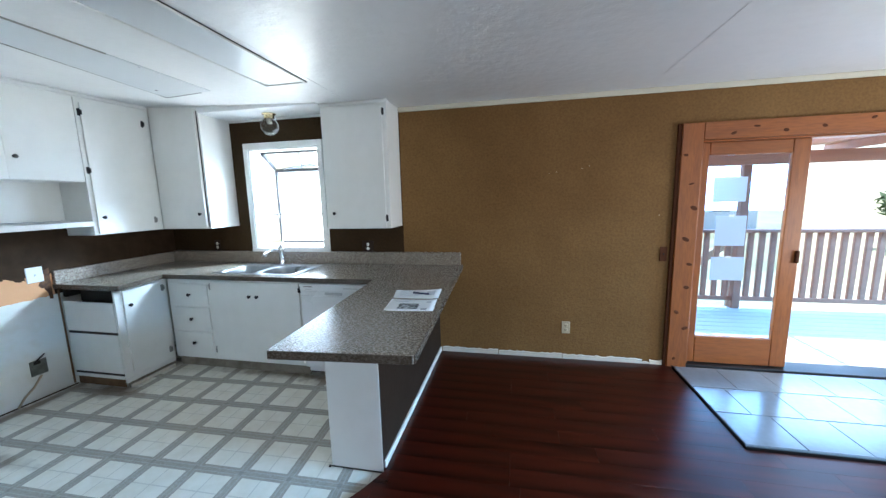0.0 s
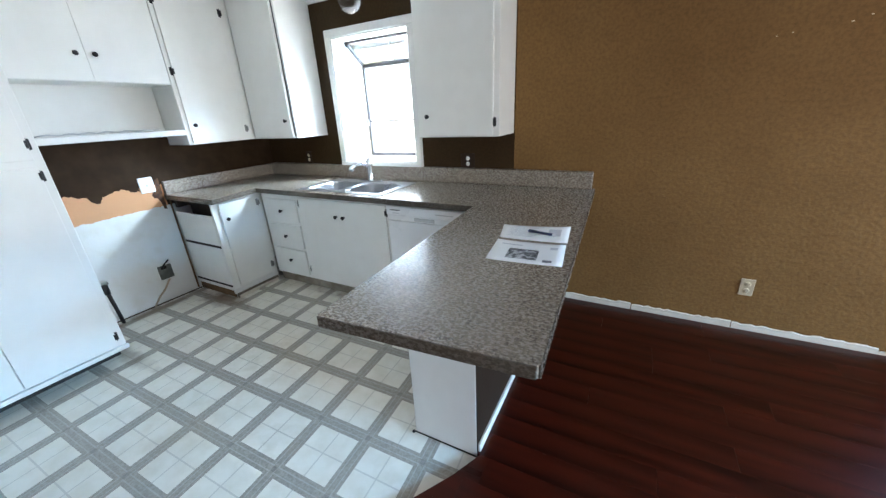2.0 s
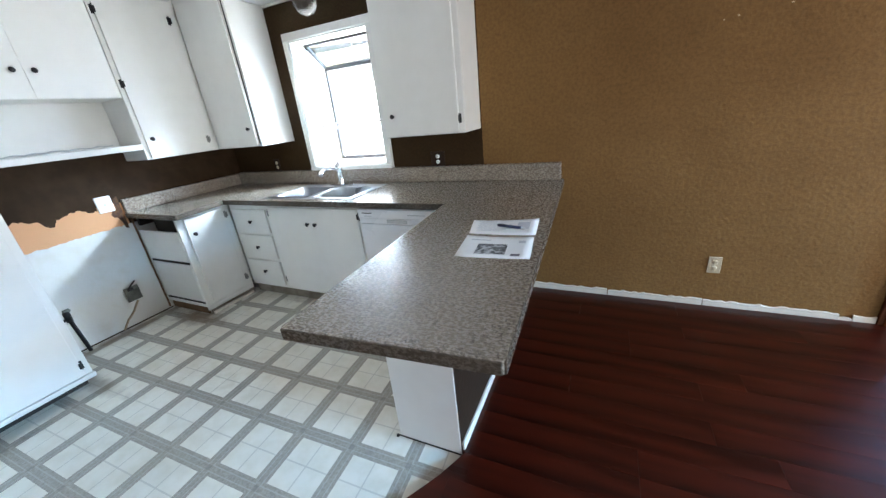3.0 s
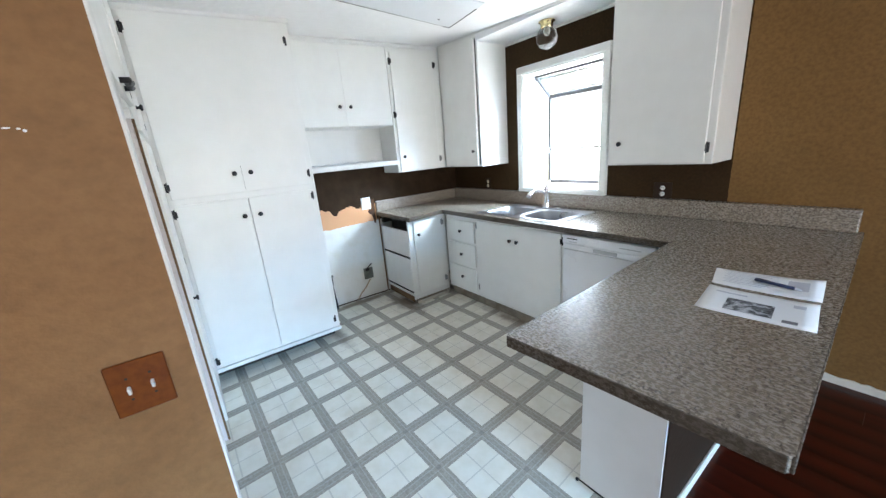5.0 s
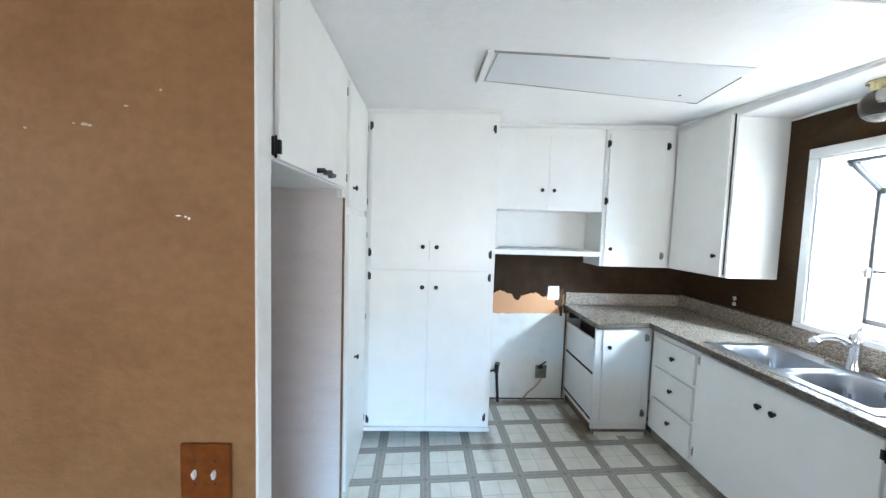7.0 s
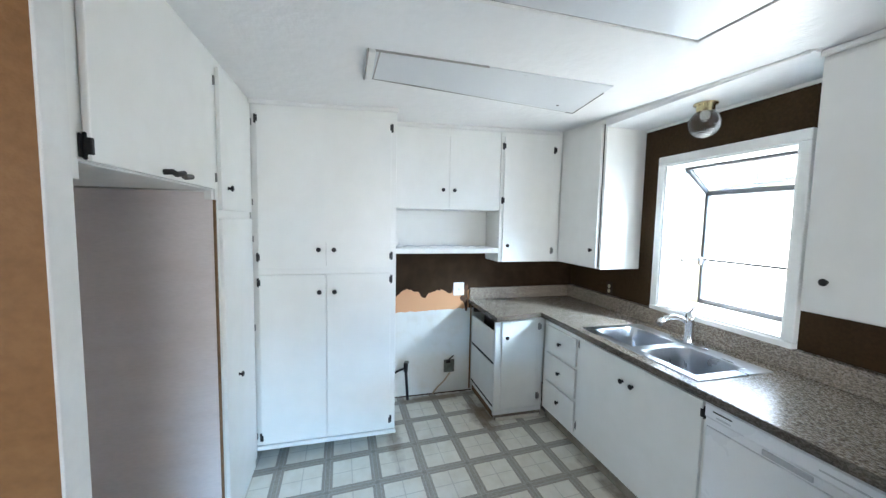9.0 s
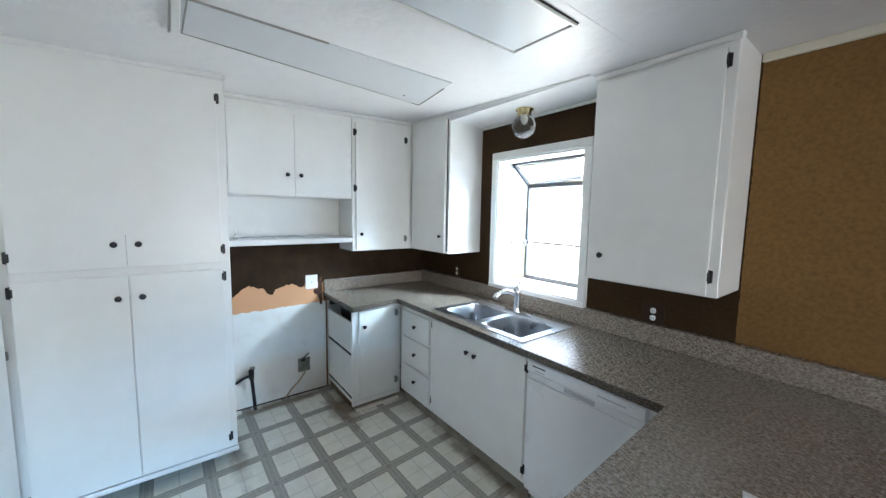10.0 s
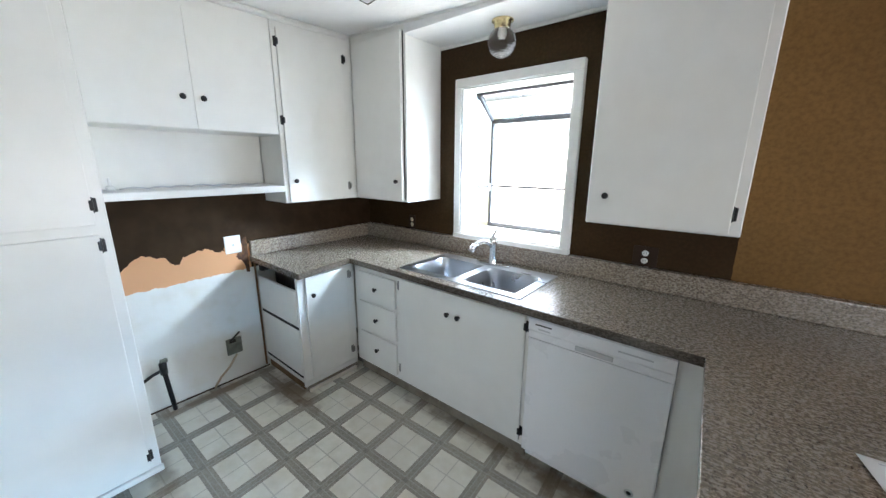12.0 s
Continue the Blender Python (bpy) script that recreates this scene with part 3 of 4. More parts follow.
def tree(name, x, y, h, spread, seed):
    rnd = random.Random(seed)
    t = thing(name, pose(x, y, -0.6), "leafy green tree in the yard", "tree", "yard trees")
    b = bmesh.new()
    trunk = [(rnd.uniform(-0.05, 0.05) * k, rnd.uniform(-0.05, 0.05) * k, h * 0.6 * k / 5) for k in range(6)]
    for k in range(5):
        tube((trunk[k], trunk[k + 1]), 0.14 - 0.02 * k, 8, b)
    for k in range(6):
        a = rnd.uniform(0, 6.28)
        z = h * rnd.uniform(0.35, 0.6)
        tube(((0, 0, z), (math.cos(a) * spread * 0.6, math.sin(a) * spread * 0.6, z + h * 0.22)), 0.035, 6, b)
    part("trunk", b, BARK, t)
    b = bmesh.new()
    for k in range(900):
        a, u = rnd.uniform(0, 6.28), rnd.random() ** 0.5
        r = spread * u * (0.75 + 0.25 * math.sin(a * 3 + seed))
        z = h * (0.68 + 0.3 * rnd.uniform(-1, 1) * (1 - u * u) ** 0.5)
        m = Matrix.Translation((r * math.cos(a), r * math.sin(a), z)) @ Euler((rnd.uniform(-1, 1), rnd.uniform(-1, 1), a)).to_matrix().to_4x4()
        s = rnd.uniform(0.10, 0.22)
        vs = [b.verts.new(m @ Vector(q)) for q in ((-s, 0, 0), (0, -s * 0.4, 0.02), (s, 0, 0), (0, s * 0.4, 0.02))]
        b.faces.new(vs)
    part("crown", b, LEAF, t)


tree("tree", 12.9, 14.0, 2.3, 1.3, 3)
tree("tree", 7.6, 19.0, 2.9, 1.4, 8)


def far_house():
    h = thing("neighbour_house", pose(8.0, 22, -0.55), "low neighbouring house with a grey shingle roof", "house")
    part("wall", box(-5, 5, 0, 6, 0, 2.3), SIDING, h)
    b = bmesh.new()
    v = [b.verts.new(q) for q in ((-5.4, -0.4, 2.3), (5.4, -0.4, 2.3), (5.4, 6.4, 2.3), (-5.4, 6.4, 2.3), (-5.4, 3, 4.0), (5.4, 3, 4.0))]
    for f in ((0, 1, 5, 4), (2, 3, 4, 5), (1, 2, 5), (3, 0, 4), (3, 2, 1, 0)):
        b.faces.new([v[i] for i in f])
    part("roof", b, ROOFING, h)
    for x in (-3, 0.5, 3.2):
        part("window", box(x - 0.5, x + 0.5, -0.04, 0.0, 1.0, 1.9, 0.01), DARK, h)


far_house()


# ---- garden window ----
def garden_window():
    w = tagged(thing("window_1", pose(-1.9875, NORTH, 1.065), "white garden window with sloped glass roof over the sink", "window"), kind="structure")
    X, Z, D, ZF = 0.3925, 1.02, 0.34, 0.83
    part("trim_head", box(-X - 0.055, X + 0.05, -0.04, 0.0, Z, Z + 0.06, 0.004), TRIM, w)
    part("trim_sill", box(-X - 0.055, X + 0.05, -0.045, 0.0, -0.05, 0.0, 0.004), TRIM, w)
    part("trim_side", box(-X - 0.055, -X, -0.04, 0.0, 0.0, Z, 0.004), TRIM, w)
    part("trim_side", box(X, X + 0.05, -0.04, 0.0, 0.0, Z, 0.004), TRIM, w)
    part("reveal", box(-X, -X + 0.012, -0.03, 0.14, 0.0, Z, 0.002), TRIM, w)
    part("reveal", box(X - 0.012, X, -0.03, 0.14, 0.0, Z, 0.002), TRIM, w)
    part("reveal_head", box(-X + 0.012, X - 0.012, -0.03, 0.14, Z - 0.012, Z, 0.002), TRIM, w)
    part("shelf", box(-X + 0.012, X - 0.012, -0.03, D + 0.02, -0.03, 0.012, 0.004), TRIM, w, "white shelf board")
    t = 0.017
    for s in (-1, 1):
        x = s * (X - 0.012 - t)
        part("corner_post", box(x - t, x + t, D - t, D + t, 0.012, ZF, 0.003), ALU, w, "grey aluminium post")
        part("side_rail", tube(((x, 0.14, Z - 0.03), (x, D, ZF)), t, 8), ALU, w, "grey aluminium rail")
        part("mid_rail", box(x - 0.008, x + 0.008, 0.14, D - t, 0.33, 0.345, 0.002), ALU, w)
        part("latch", box(x - 0.014, x + 0.014, D - 0.045, D - 0.015, 0.30, 0.36, 0.004), HINGE, w, "small grey latch")
        b = bmesh.new()
        q = [(x, 0.14, 0.012), (x, D, 0.012), (x, D, ZF), (x, 0.14, Z - 0.03)]
        for off in (0.0, 0.004):
            b.faces.new([b.verts.new((px + off, py, pz)) for px, py, pz in q])
        p = part("side_pane", b, GLASS, w)
        p.visible_shadow = False
    part("front_rail", box(-X + 0.03, X - 0.03, D - t, D + t, ZF - t, ZF + t, 0.003), ALU, w, "grey aluminium rail")
    part("front_sill_rail", box(-X + 0.03, X - 0.03, D - t, D + t, 0.012, 0.045, 0.003), ALU, w, "grey aluminium rail")
    part("head_rail", box(-X + 0.012, X - 0.012, 0.13, 0.155, Z - 0.028, Z - 0.012, 0.003), ALU, w, "grey aluminium rail")
    part("front_mid_rail", box(-X + 0.03, X - 0.03, D - 0.008, D + 0.008, 0.332, 0.348, 0.002), ALU, w, "thin grey rail")
    p = part("front_pane", box(-X + 0.03, X - 0.03, D - 0.002, D + 0.002, 0.03, ZF - t), GLASS, w)
    p.visible_shadow = False
    b = bmesh.new()
    for off in (0.0, 0.004):
        b.faces.new([b.verts.new(q) for q in ((-X + 0.03, 0.15, Z - 0.03 + off), (X - 0.03, 0.15, Z - 0.03 + off), (X - 0.03, D, ZF + off), (-X + 0.03, D, ZF + off))])
    p = part("roof_pane", b, GLASS, w)
    p.visible_shadow = False


garden_window()

# ---- cabinets ----
KNOB = mesh_of("knob", lathe(((0, -0.026), (0.010, -0.0255), (0.0155, -0.021), (0.015, -0.017), (0.007, -0.013), (0.0055, -0.006), (0.009, -0.001), (0.009, 0.0)), 16, m=pose(0, 0, 0, -90, 0, 0)), BLACK)


def hinge_mesh(name, material):
    b = box(-0.009, 0.009, -0.006, 0.0, -0.028, 0.028, 0.003)
    lathe(((0, -0.033), (0.0045, -0.030), (0.0045, 0.030), (0, 0.033)), 8, b, pose(0.006, -0.007, 0))
    box(0.004, 0.016, -0.021, -0.004, -0.020, 0.020, 0.002, bm=b)
    return mesh_of(name, b, material)


HINGE_BLACK, HINGE_GREY = hinge_mesh("hinge", BLACK), hinge_mesh("hinge", HINGE)


def front(cab, name, x0, x1, z0, z1, knobs=(), hinges=(), side=1, thick=0.019, grey=False, label=""):
    """A lipped door or drawer front proud of the face frame (which is at y = 0, facing -y), with its knobs and hinges."""
    b = box(x0, x1, -thick, -0.001, z0, z1, 0.0035, seg=2)
    d = part(name, b, WHITE, cab, label)
    for x, z in knobs:
        part("knob", KNOB, BLACK, d, "black mushroom knob", pose(x, -thick, z))
    for z in hinges:
        x = x1 + 0.007 if side > 0 else x0 - 0.007
        part("hinge", HINGE_GREY if grey else HINGE_BLACK, BLACK, d, "small painted hinge" if grey else "black surface hinge", pose(x, 0, z, 0, 0, 180) @ Matrix.Diagonal((1, -1, 1, 1)) if side > 0 else pose(x, 0, z))
    return d


# pantry, facing east: its face frame is the plane x = -2.785
pantry = thing("pantry_cabinet", pose(-2.785, 0.69, 0, 0, 0, 90), "tall white painted pantry cabinet with black knobs", "cabinet")
part("body", lifted(box(0.0, 0.925, 0.0, 0.665, 0.115, TOP - 0.001, 0.003), pantry.matrix_world), WHITE, pantry)
# near-black kick: the shadow beneath the pantry is put into its colour
part("toe_kick", box(0.005, 0.915, 0.15, 0.17, 0.003, 0.115), DARK, pantry, "toe kick coloured dark for shade")
part("base_moulding", box(-0.002, 0.93, -0.022, 0.0, 0.108, 0.138, 0.004), TRIM, pantry, "loose white strip at the foot")
part("crown", lifted(box(-0.005, 0.935, -0.016, -0.001, TOP - 0.034, TOP - 0.001, 0.006), pantry.matrix_world), TRIM, pantry, "white top moulding")
d = front(pantry, "door", 0.045, 0.885, 1.325, 2.325, ((0.41, 1.45), (0.507, 1.45)), (2.28, 1.405), 1, label="wide door with two knobs, its seam painted over")
for z in (2.27, 1.40):
    part("hinge", HINGE_BLACK, BLACK, d, "black surface hinge", pose(0.038, 0, z))
part("paint_crack", box(0.4555, 0.4575, -0.0195, -0.0188, 1.34, 1.50), GREYLINE, d, "crack in the painted seam")
front(pantry, "door", 0.045, 0.455, 0.145, 1.285, ((0.413, 1.166),), (1.235, 0.19), -1)
front(pantry, "door", 0.459, 0.885, 0.145, 1.285, ((0.51, 1.166),), (1.24, 0.21), 1)

# cabinets over the range and in the corner
range_cab = thing("range_wall_cabinet", pose(-3.17, 1.63, 1.375, 0, 0, 90), "white wall cabinet over an open shelf above the range space", "cabinet")
part("body", lifted(box(0.0, 0.93, 0.0, 0.304, 0.375, TOP - 1.376, 0.003), range_cab.matrix_world), WHITE, range_cab)
part("shelf", box(0.0, 0.93, -0.012, 0.304, 0.008, 0.05, 0.004), WHITE, range_cab, "white open shelf board")
part("back", box(0.0, 0.93, 0.29, 0.304, 0.05, 0.375), WHITE, range_cab)
front(range_cab, "door", 0.03, 0.4698, 0.378, 0.985, ((0.415, 0.537),))
front(range_cab, "door", 0.4705, 0.915, 0.378, 0.985, ((0.512, 0.537),))

corner_w = thing("corner_wall_cabinet", pose(-3.17, 2.565, 1.305, 0, 0, 90), "tall white wall cabinet in the corner", "cabinet")
part("body", lifted(box(0.0, 0.60, 0.0, 0.304, 0.0, TOP - 1.306, 0.003), corner_w.matrix_world), WHITE, corner_w)
front(corner_w, "door", 0.028, 0.50, 0.012, 1.083, ((0.07, 0.148),), (1.005, 0.54), -1)
for z in (0.10, 1.003):
    part("hinge", HINGE_BLACK if z > 0.5 else HINGE_GREY, HINGE, corner_w, "", pose(0.518, 0, z))
# grey strip laid on the frame draws the inner corner's shadow line
part("gap_line", box(0.5035, 0.5085, -0.003, 0.0, 0.02, 1.075), GREYLINE, corner_w, "grey shadow line beside the door")
corner_n = thing("corner_wall_cabinet", pose(-3.17, 3.16, 1.305), "white wall cabinet beside the window", "cabinet")
part("body", lifted(box(0.0, 0.575, 0.0, NORTH - 3.161, 0.0, TOP - 1.306, 0.004), corner_n.matrix_world), WHITE, corner_n)
front(corner_n, "door", 0.045, 0.545, 0.012, 1.105, ((0.495, 0.145),), (), 1, 0.024)
part("gap_line", box(0.548, 0.556, -0.004, 0.0, 0.02, 1.10), DARK, corner_n, "dark gap beside the warped door")

# wall cabinet on the other side of the window
east_w = thing("wall_cabinet", pose(-1.375, 3.205, 1.292), "white wall cabinet with one door and black hinges", "cabinet")
part("body", box(0.0, 0.61, 0.0, NORTH - 3.206, 0.0, TOP - 1.293, 0.004), WHITE, east_w)
part("crown", box(-0.002, 0.626, -0.026, -0.001, TOP - 1.320, TOP - 1.293, 0.007), TRIM, east_w, "white top moulding")
front(east_w, "door", 0.012, 0.572, 0.010, 1.045, ((0.09, 0.14),), (0.995, 0.092), 1, 0.022)

# refrigerator alcove and the narrow tall cabinet, facing north
over = thing("refrigerator_cabinet", pose(-1.258, 0.695, 1.73, 0, 0, 180), "white cabinet over the empty refrigerator alcove", "cabinet")
part("body", box(0.0, 0.896, 0.0, 0.66, 0.04, TOP - 1.731, 0.003), WHITE, over)
part("stile", box(0.0, 0.064, -0.001, 0.03, 0.0, 0.05, 0.002), WHITE, over)
part("stile", box(0.87, 0.896, -0.001, 0.03, 0.0, 0.05, 0.002), WHITE, over)
d = front(over, "door", 0.078, 0.866, 0.045, 0.625, (), (0.08, 0.56), -1)
part("pull", tube(((0.41, -0.018, 0.064), (0.413, -0.042, 0.066), (0.455, -0.036, 0.062), (0.485, -0.046, 0.070), (0.515, -0.036, 0.062), (0.557, -0.042, 0.066), (0.56, -0.018, 0.064)), 0.0095, 10), BLACK, d, "black iron pull handle")
for z in (0.10, 0.53):
    part("hinge", HINGE_GREY, HINGE, d, "small painted hinge", pose(0.874, 0, z))
narrow = thing("tall_cabinet", pose(-2.155, 0.695, 0, 0, 0, 180), "narrow tall white cabinet beside the refrigerator alcove", "cabinet")
part("body", box(0.02, 0.605, 0.0, 0.66, 0.003, TOP - 0.001, 0.003), WHITE, narrow)
part("side_panel", box(0.0, 0.0195, 0.004, 0.66, 0.003, 1.765, 0.001), ALCOVE, narrow, "scuffed taupe side panel")
part("edge_strip", box(-0.004, 0.012, -0.006, 0.004, 0.003, 1.73, 0.002), BAREWOOD, narrow, "bare wood edge")
front(narrow, "door", 0.05, 0.575, 1.685, 2.34, ((0.14, 1.794),))
front(narrow, "door", 0.05, 0.575, 0.09, 1.645, ((0.235, 0.80),))
for z in (2.24, 1.75, 1.52, 0.95, 0.22):
    part("hinge", HINGE_GREY, HINGE, narrow, "small painted hinge", pose(0.585, 0, z))

# base cabinets along the window wall
YF = 2.885
drawers = thing("drawer_cabinet", pose(-2.885, YF, 0), "white base cabinet with three drawers", "cabinet")
part("body", box(0.0, 0.47, 0.0, NORTH - YF - 0.001, 0.10, 0.872, 0.002), WHITE, drawers)
part("toe_kick", box(0.0, 0.47, 0.035, 0.055, 0.003, 0.10), KICK, drawers, "scuffed toe kick, darkened for shade")
for z0, z1, k in ((0.625, 0.825, 0.723), (0.385, 0.60, 0.492), (0.13, 0.36, 0.26)):
    front(drawers, "drawer", 0.055, 0.445, z0, z1, ((0.255, k),))
for z in (0.80, 0.20):
    part("hinge", HINGE_GREY, HINGE, drawers, "small painted hinge", pose(0.468, 0, z))
sinkbase = thing("sink_cabinet", pose(-2.41, YF, 0), "white double-door base cabinet under the sink", "cabinet")
part("body", box(0.0, 0.92, 0.0, NORTH - YF - 0.001, 0.10, 0.70, 0.002), WHITE, sinkbase)
part("face_rail", box(0.0, 0.92, 0.0, 0.02, 0.70, 0.872, 0.002), WHITE, sinkbase)
part("toe_kick", box(0.0, 0.92, 0.035, 0.055, 0.003, 0.10), KICK, sinkbase, "scuffed toe kick, darkened for shade")
front(sinkbase, "door", 0.012, 0.905, 0.13, 0.852, ((0.42, 0.725), (0.497, 0.725)), (0.795, 0.19), 1, label="wide white door with two knobs, its seam painted over")

# corner base cabinet, facing east, whose side towards the range space is bare boards
corner_b = thing("corner_base_cabinet", pose(-2.90, 2.44, 0, 0, 0, 90), "white corner base cabinet with a rough open side", "cabinet")
part("body", box(0.02, 0.445, 0.018, 0.574, 0.10, 0.66, 0.002), WHITE, corner_b)
part("face_frame", box(0.0, 0.445, -0.002, 0.018, 0.10, 0.872, 0.003), WHITE, corner_b)
part("back_rail", box(0.02, 0.445, 0.54, 0.574, 0.79, 0.872, 0.002), DARK, corner_b)
part("side_board", box(0.0, 0.0195, 0.024, 0.560, 0.500, 0.756, 0.004), WHITE, corner_b)
part("side_board", box(0.0, 0.0195, 0.024, 0.560, 0.135, 0.478, 0.004), WHITE, corner_b)
part("side_strip", box(0.0, 0.0195, 0.024, 0.570, 0.085, 0.115, 0.003), TRIM, corner_b)
part("gap_line", box(0.004, 0.0198, 0.03, 0.555, 0.470, 0.505), DARK, corner_b, "dark gap between boards")
part("gap_line", box(0.004, 0.0198, 0.03, 0.555, 0.110, 0.140), DARK, corner_b, "dark gap between boards")
# added near-black sheets stand in for the shade inside the open slot
part("void_shade_floor", box(0.0197, 0.12, 0.02, 0.54, 0.66, 0.67), DARK, corner_b)
part("void_shade_back", box(0.12, 0.14, 0.02, 0.54, 0.66, 0.872), DARK, corner_b)
part("toe_kick", box(0.03, 0.445, 0.012, 0.03, 0.003, 0.10), KICK, corner_b, "scuffed toe kick, darkened for shade")
part("quarter_round", box(0.03, 0.43, -0.006, 0.012, 0.003, 0.03, 0.006, seg=2), BOARD, corner_b, "yellowed strip at the floor")
part("toe_board", box(0.022, 0.035, 0.06, 0.57, 0.003, 0.085, 0.003), BAREWOOD, corner_b, "bare torn wood at the foot")
part("foot_strip", box(0.0, 0.445, 0.0, 0.02, 0.055, 0.10, 0.004), TRIM, corner_b)
front(corner_b, "door", 0.055, 0.375, 0.125, 0.85, ((0.095, 0.718),), (), 1)
for z in (0.79, 0.19):
    part("hinge", HINGE_GREY, HINGE, corner_b, "small painted hinge", pose(0.395, 0, z))


def dishwasher():
    d = thing("dishwasher", pose(-1.483, YF, 0), "white built-in dishwasher with a control strip", "dishwasher")
    part("tub", box(0.005, 0.60, 0.02, NORTH - YF - 0.01, 0.05, 0.855), APPLIANCE, d)
    door = part("door", box(0.0, 0.606, -0.022, 0.02, 0.105, 0.752, 0.006, seg=2), APPLIANCE, d)
    b = bmesh.new()
    w = [(-0.022, 0.756), (-0.022, 0.79), (-0.030, 0.80), (-0.030, 0.853), (-0.022, 0.860), (0.02, 0.860), (0.02, 0.756)]
    lo, hi = [b.verts.new((0.0, y, z)) for y, z in w], [b.verts.new((0.606, y, z)) for y, z in w]
    b.faces.new(lo)
    b.faces.new(hi[::-1])
    for i in range(len(w)):
        j = (i + 1) % len(w)
        b.faces.new((lo[i], hi[i], hi[j], lo[j]))
    strip = part("control_panel", b, APPLIANCE, d, "white control strip with a pocket handle")
    part("vent", box(0.035, 0.115, -0.0325, -0.029, 0.830, 0.836, 0.001), DARK, strip, "dark vent slot")
    part("handle_pocket", box(0.225, 0.385, -0.0245, -0.02, 0.762, 0.786, 0.003), GREYPRINT, strip, "grey pocket handle")
    part("marking", box(0.05, 0.11, -0.0312, -0.029, 0.808, 0.815), GREYPRINT, strip)
    part("marking", box(0.40, 0.53, -0.0312, -0.029, 0.822, 0.828), GREYPRINT, strip)
    part("badge", lathe(((0, 0.003), (0.016, 0.003), (0.019, 0.001), (0.019, 0.0)), 20, m=Matrix.Translation((0.515, -0.022, 0.175)) @ pose(0, 0, 0, 90, 0, 0)), GREYPRINT, door, "round grey badge")
    part("badge_ring", lathe(((0, 0.0045), (0.009, 0.0045), (0.011, 0.002)), 16, m=Matrix.Translation((0.515, -0.022, 0.175)) @ pose(0, 0, 0, 90, 0, 0)), BLACK, door)
    part("side_gap", box(-0.006, -0.001, -0.003, 0.004, 0.10, 0.862), DARK, d, "dark gap beside the sink cabinet")
    part("top_gap", box(0.0, 0.606, 0.0, 0.02, 0.860, 0.8745), DARK, d, "dark gap under the worktop")
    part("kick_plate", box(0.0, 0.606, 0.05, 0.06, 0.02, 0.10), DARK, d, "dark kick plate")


dishwasher()

# peninsula base and the worktop
pen = thing("peninsula_base", pose(-0.415, 1.94, 0), "peninsula base, white end panel and dark brown side", "cabinet")
part("body", box(-0.325, -0.004, 0.0, NORTH - 1.941, 0.003, 0.873, 0.003), WHITE, pen)
part("side_skin", box(-0.004, 0.0, 0.002, NORTH - 1.941, 0.0, 0.873), BROWN, pen, "dark brown painted side")
part("baseboard", box(0.0, 0.012, 0.004, NORTH - 1.941 - 0.016, WOOD, WOOD + 0.046, 0.003), BOARD, pen, "white baseboard")
part("floor_gap", box(-0.335, -0.004, -0.004, 0.001, 0.003, 0.010, 0.001), DARK, pen, "dark gap under the end panel")
part("floor_nail", lathe(((0, 0.010), (0.007, 0.008), (0.008, 0.0)), 8, m=pose(-0.335, -0.006, 0.003)), BLACK, pen, "black nail head")
part("filler", box(-0.46, -0.325, 0.945, 0.965, 0.003, 0.873, 0.002), WHITE, pen, "white filler beside the dishwasher")
# a cut for the sink runs through the worktop
SX0, SX1, SY0, SY1 = -2.405, -1.575, 2.915, 3.375
wt = thing("worktop", pose(0, 0, 0.875), "grey-brown speckled laminate worktop with backsplash and peninsula", "worktop")
YE = 2.838
b = bmesh.new()
for poly in (
    [(-3.474, 2.405), (-2.795, 2.405), (-2.873, 2.845), (-2.873, NORTH - 0.001), (-3.474, NORTH - 0.001)],
    [(-2.873, YE), (SX0, YE), (SX0, NORTH - 0.001), (-2.873, NORTH - 0.001)],
    [(SX0, YE), (SX1, YE), (SX1, SY0), (SX0, SY0)],
    [(SX0, SY1), (SX1, SY1), (SX1, NORTH - 0.001), (SX0, NORTH - 0.001)],
    [(SX1, YE), (-0.797, YE - 0.005), (-0.797, NORTH - 0.001), (SX1, NORTH - 0.001)],
    [(-0.797, YE - 0.005), (-0.746, 1.519), (-0.741, 1.510), (-0.104, 1.554), (-0.095, 1.563), (-0.178, NORTH - 0.001), (-0.797, NORTH - 0.001)],
):
    slab(poly, 0.0, 0.039, bm=b)
bmesh.ops.remove_doubles(b, verts=b.verts, dist=1e-4)
inner = [f for f in b.faces if len([g for g in b.faces if g is not f and set(g.verts) == set(f.verts)])]
bmesh.ops.delete(b, geom=inner, context="FACES_ONLY")
part("top", b, COUNTER, wt)
# edges facing away from the window get the shade-darkened laminate, the inner one not
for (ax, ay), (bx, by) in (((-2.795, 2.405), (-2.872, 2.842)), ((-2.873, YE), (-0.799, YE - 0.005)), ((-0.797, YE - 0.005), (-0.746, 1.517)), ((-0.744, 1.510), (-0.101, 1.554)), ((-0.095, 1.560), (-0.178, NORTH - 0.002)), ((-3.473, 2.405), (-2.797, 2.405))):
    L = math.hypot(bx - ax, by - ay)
    part("nosing", box(0, L, -0.004, 0.004, -0.0005, 0.0384, 0.0036, seg=3), COUNTER if ax == -0.797 else NOSING, wt, "" if ax == -0.797 else "worktop edge in laminate darkened for shade", pose(ax, ay, 0, 0, 0, math.degrees(math.atan2(by - ay, bx - ax))))
part("backsplash", box(-3.455, -0.195, NORTH - 0.05, NORTH - 0.001, 0.039, 0.158, 0.008, seg=3), COUNTER, wt)
